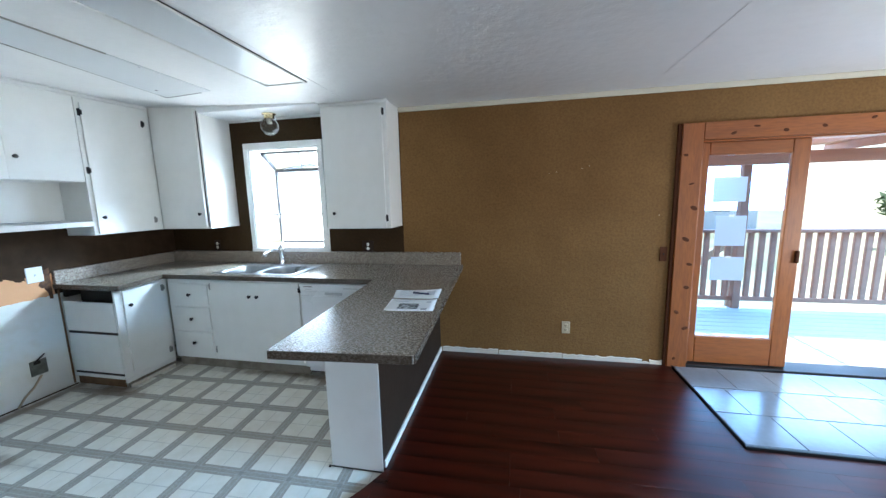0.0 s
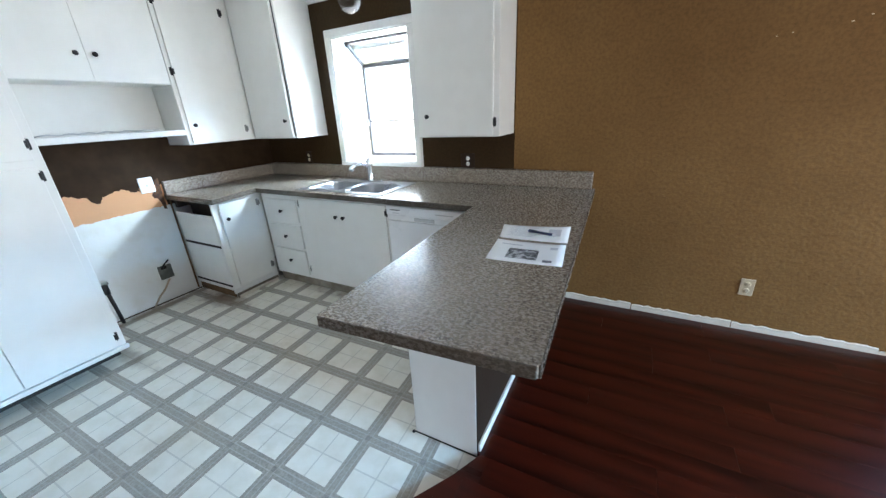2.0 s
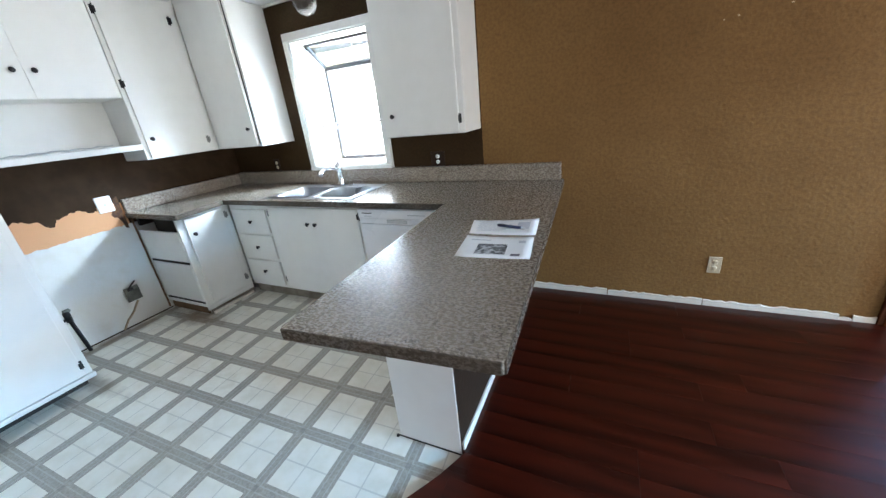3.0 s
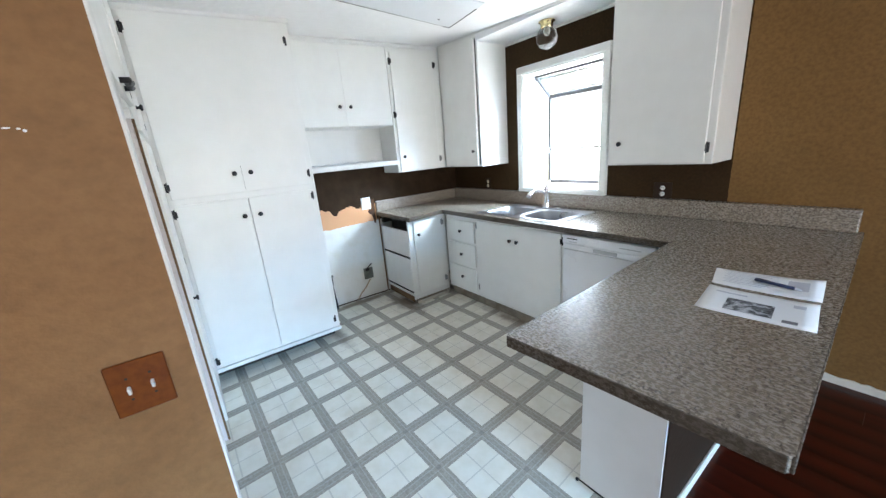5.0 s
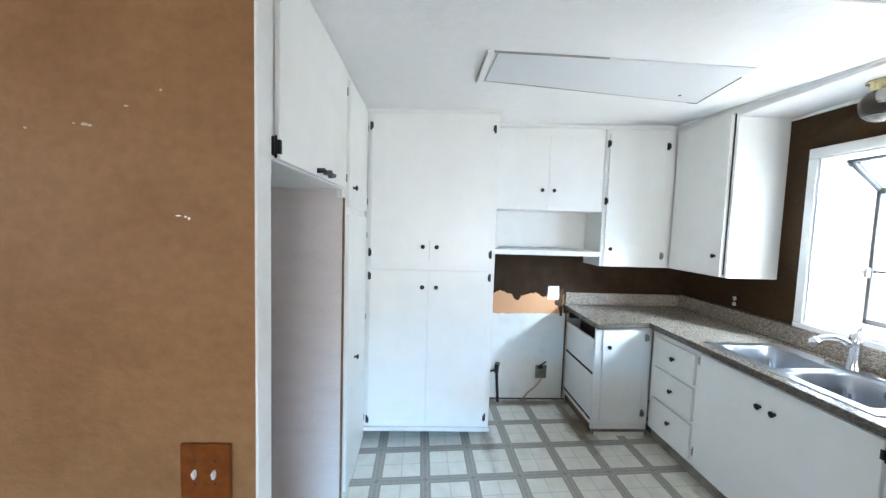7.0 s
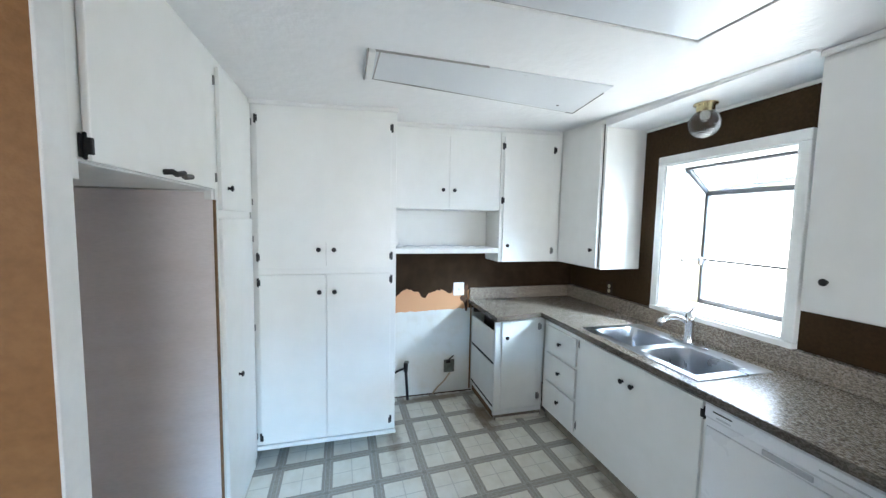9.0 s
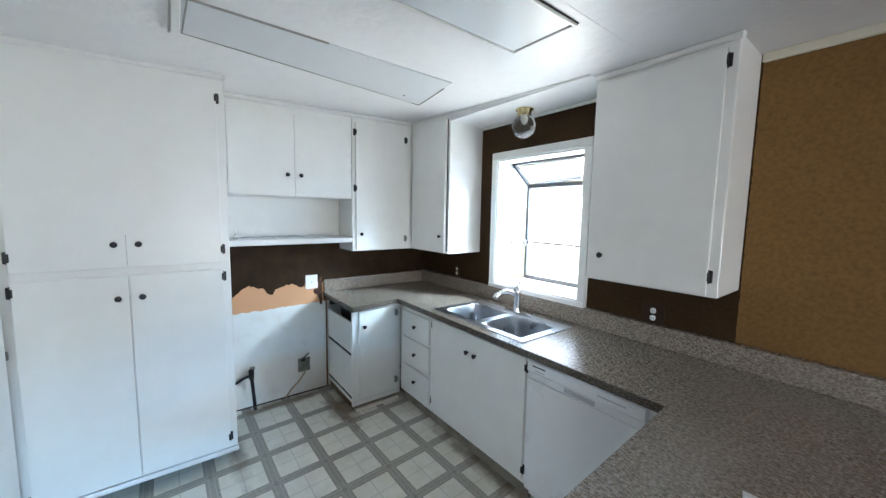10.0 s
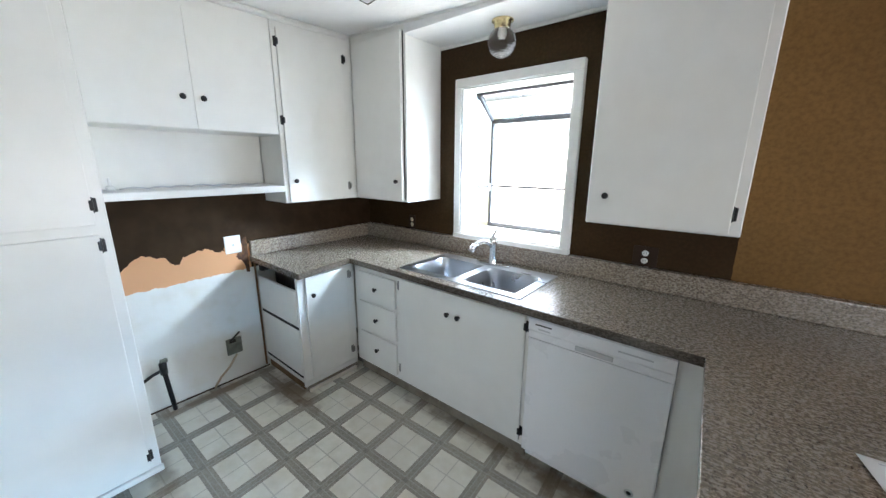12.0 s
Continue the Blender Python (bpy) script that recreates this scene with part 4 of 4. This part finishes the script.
part("backsplash", box(-3.474, -3.445, 2.41, NORTH - 0.051, 0.039, 0.150, 0.008, seg=3), COUNTER, wt)


def sink():
    s = thing("sink", pose(-1.99, 3.145, 0.914), "stainless steel double-bowl drop-in sink", "sink")
    b = bmesh.new()
    xs, ys = (-0.43, -0.375, -0.03, 0.03, 0.375, 0.43), (-0.245, -0.195, 0.14, 0.245)
    for i in range(5):
        for j in range(3):
            if j == 1 and i in (1, 3):
                continue
            b.faces.new([b.verts.new((x, y, 0.005)) for x, y in ((xs[i], ys[j]), (xs[i + 1], ys[j]), (xs[i + 1], ys[j + 1]), (xs[i], ys[j + 1]))])
    bmesh.ops.remove_doubles(b, verts=b.verts, dist=1e-5)
    rim = [e for e in b.edges if len(e.link_faces) == 1 and all(abs(v.co.x) > 0.42 or abs(v.co.y) > 0.24 for v in e.verts)]
    r = bmesh.ops.extrude_edge_only(b, edges=rim)
    for v in r["geom"]:
        if isinstance(v, bmesh.types.BMVert):
            v.co.z = 0.0005
            v.co.x *= 1.006
            v.co.y *= 1.01
    part("rim", b, STEEL, s)
    for x0, x1 in ((-0.375, -0.03), (0.03, 0.375)):
        b = bmesh.new()
        cx, cy, rx, ry = (x0 + x1) / 2, (ys[1] + ys[2]) / 2, (x1 - x0) / 2, (ys[2] - ys[1]) / 2
        rings = []
        for k, (f, z) in enumerate(((1.0, 0.005), (0.97, -0.008), (0.94, -0.07), (0.90, -0.14), (0.84, -0.165), (0.6, -0.172), (0.12, -0.176))):
            ring = []
            for a in range(40):
                t = 2 * math.pi * a / 40
                p = 7 if k < 5 else 3.5
                c, sn = math.cos(t), math.sin(t)
                if k == 0:
                    q = max(abs(c), abs(sn))
                    ux, uy = c / q, sn / q
                else:
                    q = (abs(c) ** p + abs(sn) ** p) ** (1 / p)
                    ux, uy = c / q, sn / q
                ring.append(b.verts.new((cx + rx * f * ux, cy + ry * f * uy, z)))
            rings.append(ring)
        for r0, r1 in zip(rings, rings[1:]):
            for a in range(40):
                f = b.faces.new((r0[a], r0[(a + 1) % 40], r1[(a + 1) % 40], r1[a]))
                f.smooth = True
        b.faces.new(rings[-1])
        bowl = part("bowl", b, STEEL, s)
        part("drain", lathe(((0, 0.002), (0.02, 0.001), (0.034, 0.004), (0.040, 0.002), (0.040, 0.0)), 20, m=pose(cx, cy, -0.1755)), CHROME, bowl, "chrome basket drain")


sink()


def faucet():
    f = thing("faucet", pose(-1.99, 3.345, 0.9195), "chrome single-lever kitchen faucet behind the sink", "faucet")
    b = slab([(0.13 * math.cos(t), 0.028 * math.sin(t)) for t in [2 * math.pi * i / 28 for i in range(28)]], 0.0, 0.012, 0.004)
    part("base_plate", b, CHROME, f)
    part("column", lathe(((0.031, 0.010), (0.028, 0.03), (0.025, 0.06), (0.025, 0.13), (0.028, 0.15), (0.024, 0.185), (0.012, 0.205), (0, 0.209)), 20), CHROME, f)
    part("spout", tube(((0, 0, 0.12), (-0.015, -0.04, 0.155), (-0.03, -0.085, 0.168), (-0.045, -0.13, 0.160), (-0.055, -0.16, 0.135)), 0.016, 12), CHROME, f)
    part("spray_head", tube(((-0.050, -0.147, 0.150), (-0.062, -0.178, 0.118)), 0.022, 14), CHROME, f)
    part("lever", tube(((0, 0, 0.195), (0.004, 0.012, 0.222), (0.010, 0.03, 0.240)), 0.009, 8), CHROME, f)


faucet()


def globe_lamp():
    g = thing("ceiling_lamp", pose(-1.99, 3.345, TOP - 0.005), "round ribbed glass globe ceiling lamp with brass base", "lamp")
    part("base", lathe(((0, 0), (0.062, -0.001), (0.063, -0.008), (0.048, -0.011), (0.046, -0.048), (0.044, -0.050), (0, -0.044)), 28), BRASS, g, "brass fitter")
    prof = [(0.042, -0.036)]
    for i in range(1, 61):
        a = math.pi * (0.16 + 0.84 * i / 60)
        r = 0.082 + (0.0007 if i % 4 < 2 else -0.0003)
        prof.append((r * math.sin(a) if i < 60 else 0.0, -0.118 + r * math.cos(a)))
    gl = part("globe", lathe(prof, 48), GLOBE, g, "clear ribbed glass globe")
    gl.visible_shadow = False
    b = lathe(((0.011, -0.044), (0.011, -0.062), (0.017, -0.078), (0.018, -0.090), (0.012, -0.103), (0, -0.107)), 18)
    part("bulb", b, coat("frosted_bulb", (0.42, 0.40, 0.36), 0.4), g, "unlit frosted bulb")


globe_lamp()

# ceiling light panels
pa = thing("ceiling_light", pose(-2.2, 2.05, TOP), "grey acrylic ceiling light panel, loose at one corner", "ceiling light", "ceiling light panels")
quad = [(-2.543, 2.82), (-2.255, 1.394), (-1.93, 1.405), (-1.99, 2.69)]
b = bmesh.new()
rows = []
for i in range(7):
    rows.append([])
    for j in range(13):
        u, v = i / 6, j / 12
        x, y = [(quad[1][k] * (1 - u) + quad[2][k] * u) * (1 - v) + (quad[0][k] * (1 - u) + quad[3][k] * u) * v for k in (0, 1)]
        rows[-1].append(b.verts.new((x + 2.2, y - 2.05, rise(x, y) - 0.006)))
for i in range(6):
    for j in range(12):
        b.faces.new((rows[i][j], rows[i][j + 1], rows[i + 1][j + 1], rows[i + 1][j]))
for e in bmesh.ops.extrude_face_region(b, geom=b.faces[:])["geom"]:
    if isinstance(e, bmesh.types.BMVert):
        e.co.z += 0.0055
part("diffuser", b, PANEL, pa)
part("frame_strip", lifted(box(-0.060, 0.275, -0.672, -0.640, -0.014, -0.0005, 0.003), pa.matrix_world), TRIM, pa)
pb = thing("ceiling_light", pose(-1.305, 2.03, TOP), "glossy white acrylic ceiling light panel in a thin frame", "ceiling light", "ceiling light panels")
part("diffuser", box(-0.145, 0.145, -0.60, 0.59, -0.006, -0.0005, 0.001), PANEL, pb)
for x0, x1, y0, y1 in ((-0.163, -0.148, -0.62, 0.61), (0.148, 0.163, -0.62, 0.61), (-0.148, 0.148, 0.593, 0.61), (-0.148, 0.148, -0.62, -0.603)):
    part("frame_strip", box(x0, x1, y0, y1, -0.012, -0.0005, 0.003), TRIM, pb)


for x0, x1, y0, y1 in ((-0.1485, -0.1455, -0.60, 0.59), (0.1455, 0.1485, -0.60, 0.59), (-0.145, 0.145, 0.5905, 0.5935), (-0.167, -0.1635, -0.62, 0.61), (0.1635, 0.168, -0.62, 0.61), (-0.163, 0.163, 0.6105, 0.614)):
    part("frame_gap", box(x0, x1, y0, y1, -0.0045, -0.0003), DARK, pb, "dark gap beside the frame")
def panel_line(ax, ay, bx, by, width, drop, material):
    """A thin dark gap along one side of the loose panel."""
    length, m = math.hypot(bx - ax, by - ay), pose(ax, ay, 0, 0, 0, math.degrees(math.atan2(by - ay, bx - ax)))
    part("frame_gap", lifted(box(0, length, -width / 2, width / 2, -drop, -0.0003), pa.matrix_world @ m), material, pa, "dark gap along the panel", m)


panel_line(-0.055, -0.656, -0.343, 0.77, 0.004, 0.0072, GREYLINE)
panel_line(-0.329, 0.70, -0.343, 0.772, 0.007, 0.0082, DARK)
panel_line(-0.343, 0.77, 0.10, 0.665, 0.006, 0.0085, DARK)
panel_line(0.27, -0.645, 0.245, -0.10, 0.005, 0.0085, GREYLINE)
panel_line(-0.055, -0.633, 0.27, -0.622, 0.006, 0.0095, GREYLINE)
panel_line(-0.060, -0.678, 0.275, -0.672, 0.006, 0.0155, GREYLINE)
part("screw_hole", lathe(((0, -0.0078), (0.008, -0.0075), (0.009, -0.005)), 10, m=pose(-0.20, 0.56, rise(-2.4, 2.61))), DARK, pa)


# ---- outlets, switches and small things ----
def outlet(m, plate, face, label, w=0.075, h=0.118):
    o = thing("outlet", m, label, "outlet")
    part("plate", box(-w / 2, w / 2, -0.006, 0.0, -h / 2, h / 2, 0.002), plate, o)
    for z in (-0.021, 0.021):
        r = part("receptacle", lathe(((0, 0.003), (0.0145, 0.003), (0.0165, 0.001), (0.0165, 0.0)), 18, m=Matrix.Translation((0, -0.006, z)) @ pose(0, 0, 0, 90, 0, 0)), face, o)
        for x in (-0.006, 0.006):
            part("slot", box(x - 0.001, x + 0.001, -0.0097, -0.0088, z - 0.004, z + 0.005), DARK, r)
    return o


BROWNPLATE = coat("brown_plastic", (0.035, 0.020, 0.012), 0.5, spec=0.2)
outlet(pose(-2.905, NORTH, 1.09), BROWNPLATE, IVORY, "brown outlet plate with ivory receptacles above the worktop")
outlet(pose(-1.135, NORTH, 1.085), BROWNPLATE, PLASTIC, "brown outlet plate with white receptacles above the worktop", 0.12)
outlet(pose(0.775, NORTH, 0.335), AGED, AGED, "ivory outlet on the tan wall", 0.072, 0.114)
ws = thing("wall_switch", pose(1.548, NORTH, 1.03), "brown wooden switch plate beside the door casing", "switch")
part("plate", box(-0.028, 0.028, -0.008, 0.0, -0.062, 0.062, 0.002), KNOT, ws)
part("toggle", box(-0.004, 0.004, -0.018, -0.008, -0.008, 0.010, 0.002), DARK, ws)

sw = thing("light_switch", pose(-1.185, 0.595, 0.963, 0, 0, 90), "stained wooden double switch plate with white toggles", "switch")
part("plate", box(-0.062, 0.062, -0.010, 0.0, -0.074, 0.074, 0.003), PLATEWOOD, sw)
for x in (-0.024, 0.024):
    t = part("toggle", box(-0.0035, 0.0035, -0.014, 0.0, -0.010, 0.010, 0.0015), PLASTIC, sw, "white toggle", pose(x, -0.008, 0.0, 18, 0, 0))
    for z in (-0.030, 0.030):
        part("screw", lathe(((0, 0.0015), (0.003, 0.001), (0.0035, 0.0)), 10, m=Matrix.Translation((x, -0.010, z)) @ pose(0, 0, 0, 90, 0, 0)), DARK, sw)

gp = thing("wall_plate", pose(WEST, 2.303, 1.015, 0, 0, 90), "white blank wall plate above the range space", "wall plate")
part("plate", box(-0.052, 0.052, -0.010, 0.0, -0.062, 0.062, 0.004), PLASTIC, gp)
part("button", box(-0.006, 0.006, -0.013, -0.010, -0.010, 0.006, 0.001), GREYPRINT, gp)

gb = thing("junction_box", pose(WEST, 2.222, 0.27, 0, 0, 90), "grey metal junction box sunk in the wall with a cut cable", "junction box")
part("box", box(-0.052, 0.052, -0.012, 0.0, -0.062, 0.062, 0.006, seg=2), GALV, gb)
part("recess", box(-0.030, 0.012, -0.014, -0.0115, 0.030, 0.056, 0.002), DARK, gb, "dark knocked-out hole")
part("cover", box(-0.044, 0.044, -0.017, -0.0118, -0.052, 0.026, 0.004), GALV, gb)
part("cable", tube(((-0.02, -0.012, 0.045), (-0.005, -0.03, 0.075), (0.02, -0.03, 0.092), (0.04, -0.018, 0.100)), 0.006, 8), BLACK, gb, "black cable end")
part("conduit", tube(((0.01, -0.006, -0.07), (-0.05, -0.006, -0.15), (-0.11, -0.006, -0.20), (-0.16, -0.006, -0.265)), 0.008, 8), coat("stained_conduit", (0.52, 0.42, 0.29), 0.6), gb, "stained conduit along the wall")

gs = thing("gas_pipe", pose(-3.42, 1.795, 0.003), "black iron gas stub pipe with a valve", "pipe")
part("pipe", tube(((0, 0.02, 0), (0, 0.015, 0.08), (0, 0.0, 0.30)), 0.013, 12), BLACK, gs)
part("elbow", lathe(((0, 0.27), (0.020, 0.27), (0.021, 0.345), (0.012, 0.355), (0, 0.355)), 12), BLACK, gs)
part("branch", tube(((0, 0, 0.30), (0.0, -0.06, 0.285), (0.0, -0.13, 0.25)), 0.010, 10), BLACK, gs)
part("valve", box(-0.012, 0.012, -0.012, 0.028, 0.345, 0.368, 0.004), GALV, gs)
solid("wall_gap", box(WEST, WEST + 0.004, 2.425, 2.440, 0.02, 0.86, 0.001), BAREWOOD, "dirty gap where the cabinet meets the wall", "trim")
bt = solid("baseboard_range", box(WEST, WEST + 0.010, 1.63, 2.455, 0.003, 0.013, 0.003), coat("grimy_wood", (0.06, 0.035, 0.018), 0.8), "rough bare strip at the floor of the range space", "baseboard")
sc = thing("paint_scab", pose(WEST + 0.0005, 2.385, 0.93, 0, 0, 90), "dark brown scorched patch beside the worktop end", "stain")
part("patch", slab([(-0.012, -0.13), (0.010, -0.135), (0.012, 0.13), (-0.018, 0.11), (-0.024, 0.030), (-0.055, 0.020), (-0.068, -0.005), (-0.056, -0.030), (-0.036, -0.034), (-0.028, -0.055), (-0.016, -0.075)], 0.0, 0.003, 0.001), coat("scorched", (0.05, 0.02, 0.01), 0.8, coarse=30, dirt=(0.20, 0.09, 0.025), dirt_amount=0.9), sc, m=pose(0, 0, 0, 90, 0, 0))

# leftovers on the open shelf
cb = thing("loose_cable", pose(-3.33, 1.75, 1.425), "thin grey cable lying on the open shelf", "cable")
part("cable", tube([(0.035 * math.sin(k * 0.37) + 0.012 * math.sin(k * 1.3), 0.028 * k, 0.006 + 0.010 * abs(math.sin(k * 0.8))) for k in range(26)], 0.004, 6), GREYPRINT, cb)
nb = thing("plug", pose(-3.30, 1.71, 1.425), "white plug lying on the open shelf", "plug")
part("body", box(-0.02, 0.02, -0.018, 0.018, 0.0, 0.025, 0.006), PLASTIC, nb)
part("prong", lathe(((0, 0.0), (0.007, 0.0), (0.005, 0.045), (0, 0.048)), 8, m=pose(0, 0, 0.02)), PLASTIC, nb)


def sheet_of_paper(name, corners, label, lift):
    """A sheet lying on the worktop, slightly curled; corners in plan, anticlockwise."""
    cx, cy = sum(c[0] for c in corners) / 4, sum(c[1] for c in corners) / 4
    s = thing(name, pose(cx, cy, 0.9145), label, "paper", "papers on the worktop")
    (ax, ay), (bx, by), (cx2, cy2), (dx, dy) = [(x - cx, y - cy) for x, y in corners]

    def at(u, v, h=0.0):
        x = (ax * (1 - u) + bx * u) * (1 - v) + (dx * (1 - u) + cx2 * u) * v
        y = (ay * (1 - u) + by * u) * (1 - v) + (dy * (1 - u) + cy2 * u) * v
        return Vector((x, y, 0.0012 + lift * (abs(2 * u - 1) ** 3) * (0.6 + 0.4 * v) + h))

    def patch(u0, u1, v0, v1, h, nu=8, nv=6):
        b = bmesh.new()
        g = [[b.verts.new(at(u0 + (u1 - u0) * i / nu, v0 + (v1 - v0) * j / nv, h)) for j in range(nv + 1)] for i in range(nu + 1)]
        for i in range(nu):
            for j in range(nv):
                b.faces.new((g[i][j], g[i + 1][j], g[i + 1][j + 1], g[i][j + 1])).smooth = True
        if h == 0.0:
            r = bmesh.ops.extrude_face_region(b, geom=b.faces[:])
            for v in r["geom"]:
                if isinstance(v, bmesh.types.BMVert):
                    v.co.z -= 0.0008
        return b

    part("sheet", patch(0, 1, 0, 1, 0.0), PAPER, s)
    return s, patch


s1, patch1 = sheet_of_paper("paper_sheet", [(-0.462, 2.345), (-0.169, 2.362), (-0.189, 2.589), (-0.500, 2.523)], "white printed sheet with small text on the worktop", 0.006)
for k in range(9):
    part("text_line", patch1(0.10 + 0.03 * (k % 2), 0.62 - 0.07 * (k % 3), 0.90 - 0.085 * k, 0.925 - 0.085 * k, 0.0006, 6, 1), INKPALE, s1)
part("heading", patch1(0.70, 0.88, 0.35, 0.80, 0.0006, 2, 2), INKPALE, s1)
s2, patch2 = sheet_of_paper("paper_sheet", [(-0.433, 2.088), (-0.146, 2.114), (-0.169, 2.333), (-0.459, 2.315)], "white flyer with a dark photograph on the worktop", 0.005)
part("photo", patch2(0.24, 0.66, 0.16, 0.62, 0.0006), PHOTO, s2, "dark printed photograph")
part("text_line", patch2(0.74, 0.86, 0.10, 0.20, 0.0006, 2, 1), INK, s2)
part("text_line", patch2(0.80, 0.90, 0.70, 0.82, 0.0006, 2, 1), INKPALE, s2)
part("text_line", patch2(0.10, 0.40, 0.78, 0.83, 0.0006, 3, 1), INKPALE, s2)
pn = thing("pen", pose(-0.30, 2.445, 0.9235, 0, 0, -10), "dark blue ballpoint pen lying on a sheet", "pen")
part("barrel", tube(((-0.060, 0, 0), (0.055, 0, 0)), 0.006, 10), BLUEPEN, pn)
part("tip", lathe(((0.006, 0), (0.0018, 0.016), (0, 0.018)), 10, m=pose(0.055, 0, 0, 0, 90, 0)), GREYPRINT, pn)
part("clip", box(-0.058, -0.02, -0.0018, 0.0018, 0.006, 0.008, 0.0005), BLACK, pn)

# nail holes and chips in the tan paint
PALECHIP = coat("rubbed_tan_paint", (0.58, 0.45, 0.31), 0.6)
chip = mesh_of("chip", lathe(((0, 0.001), (0.004, 0.001), (0.005, 0.0)), 7, m=pose(0, 0, 0, 90, 0, 0)), PAPER)
rubbed = mesh_of("chip", lathe(((0, 0.001), (0.004, 0.001), (0.005, 0.0)), 7, m=pose(0, 0, 0, 90, 0, 0)), PALECHIP)
rnd = random.Random(11)
wn = bpy.data.objects["wall_north"]
for x, z in ((0.66, 1.75), (0.87, 1.77), (0.93, 1.79), (0.60, 1.74), (1.50, 1.36)):
    part("chip", rubbed, PAPER, wn, m=pose(x, NORTH - 0.0005, z) @ Matrix.Diagonal((rnd.uniform(0.5, 1.5), 1, rnd.uniform(0.4, 0.8), 1)))
wp = bpy.data.objects["wall_partition"]
for y, z in ((0.552, 1.604), (0.56, 1.60), (0.535, 1.606), (0.324, 1.814), (0.336, 1.812), (0.30, 1.815), (0.42, 1.86), (0.19, 1.80), (0.50, 1.90)):
    part("chip", chip if z < 1.7 else rubbed, PAPER, wp, m=pose(-1.1845, y, z, 0, 0, 90) @ Matrix.Diagonal((rnd.uniform(0.6, 1.8), 1, rnd.uniform(0.4, 0.8), 1)))
hr = thing("ledge", pose(-2.5, -1.35, 0.0), "peach wooden ledge along the red wall", "ledge")
part("board", box(0, 0.12, -1.2, 1.2, 0.86, 0.92, 0.005), PEACH, hr)
part("front", box(0, 0.10, -1.2, 1.2, 0.0, 0.86, 0.003), DARK, hr)

# ---- planks, tiles and boards ----
rnd = random.Random(5)
fl = bpy.data.objects["floor"]
meshes = {}


def plank(x0, x1, y0, y1, z0, z1, material, parent, name, bev=0.0004):
    key = (name, round(x1 - x0, 2), round(y1 - y0, 3))
    if key not in meshes:
        w, d = x1 - x0, y1 - y0
        meshes[key] = mesh_of(name, box(0, w, 0, d, z0, z1, bev), material)
    part(name, meshes[key], material, parent, m=pose(x0, y0, 0))


def edge_at(y):
    """Where the planks begin: the partition, then along the cut edge of the vinyl, then the peninsula."""
    for (x0, y0), (x1, y1) in zip(CUT, CUT[1:]):
        if y0 <= y + 0.06 < y1:
            return x0 + (x1 - x0) * (y + 0.06 - y0) / (y1 - y0)
    return -0.414 if y > 1.8 else -1.185


CUT = [(-1.17, 0.74), (-0.86, 1.20), (-0.545, 1.685), (-0.47, 1.80), (-0.396, 1.945)]
part("border", slab([(-1.17, 0.716), (-0.30, 0.716), (-0.30, 1.95), (-0.396, 1.945), (-0.47, 1.80), (-0.545, 1.685), (-0.86, 1.20)], -0.012, WOOD - 0.0006), PLANK, fl, "plank border along the vinyl")
W = 0.126
y = -2.6
while y < NORTH - 0.01:
    y1 = min(y + W, NORTH)
    start = max(edge_at(y - 0.06), edge_at(y + 0.066)) + 0.04 if 0.60 < y < 1.82 else edge_at(y)
    x = start
    length = rnd.choice((0.4, 0.7, 1.0, 1.2))
    while x < 4.58:
        x1 = min(x + length, 4.6)
        if y1 > 2.47 and x < 1.649 < x1:
            x1 = 1.65
        if x < 1.649 or y1 <= 2.47:
            plank(x, x1 - 0.0004, y, y1 - 0.0004, -0.012, WOOD, PLANK, fl, "plank")
        x = x1
        length = 1.2
    y = y1
for j in range(3):
    for i in range(6):
        x0, y0 = 1.668 + i * 0.318 - (0.10 if j == 1 else 0.0), 2.473 + j * 0.334
        plank(max(x0, 1.668), x0 + 0.3165, y0, y0 + 0.328, WOOD + 0.003, WOOD + 0.014, TILE, hearth, "tile", 0.003)
dk = tagged(thing("deck", pose(0.2, 3.69, -0.01), "weathered grey plank deck outside the sliding door", "deck"), kind="structure")
part("joists", box(0, 6.6, 0, 1.80, -0.49, -0.012), RAILWOOD, dk)
for i in range(13):
    plank(0, 6.6, i * 0.139, i * 0.139 + 0.133, -0.012, 0.026, DECK, dk, "board", 0.004)
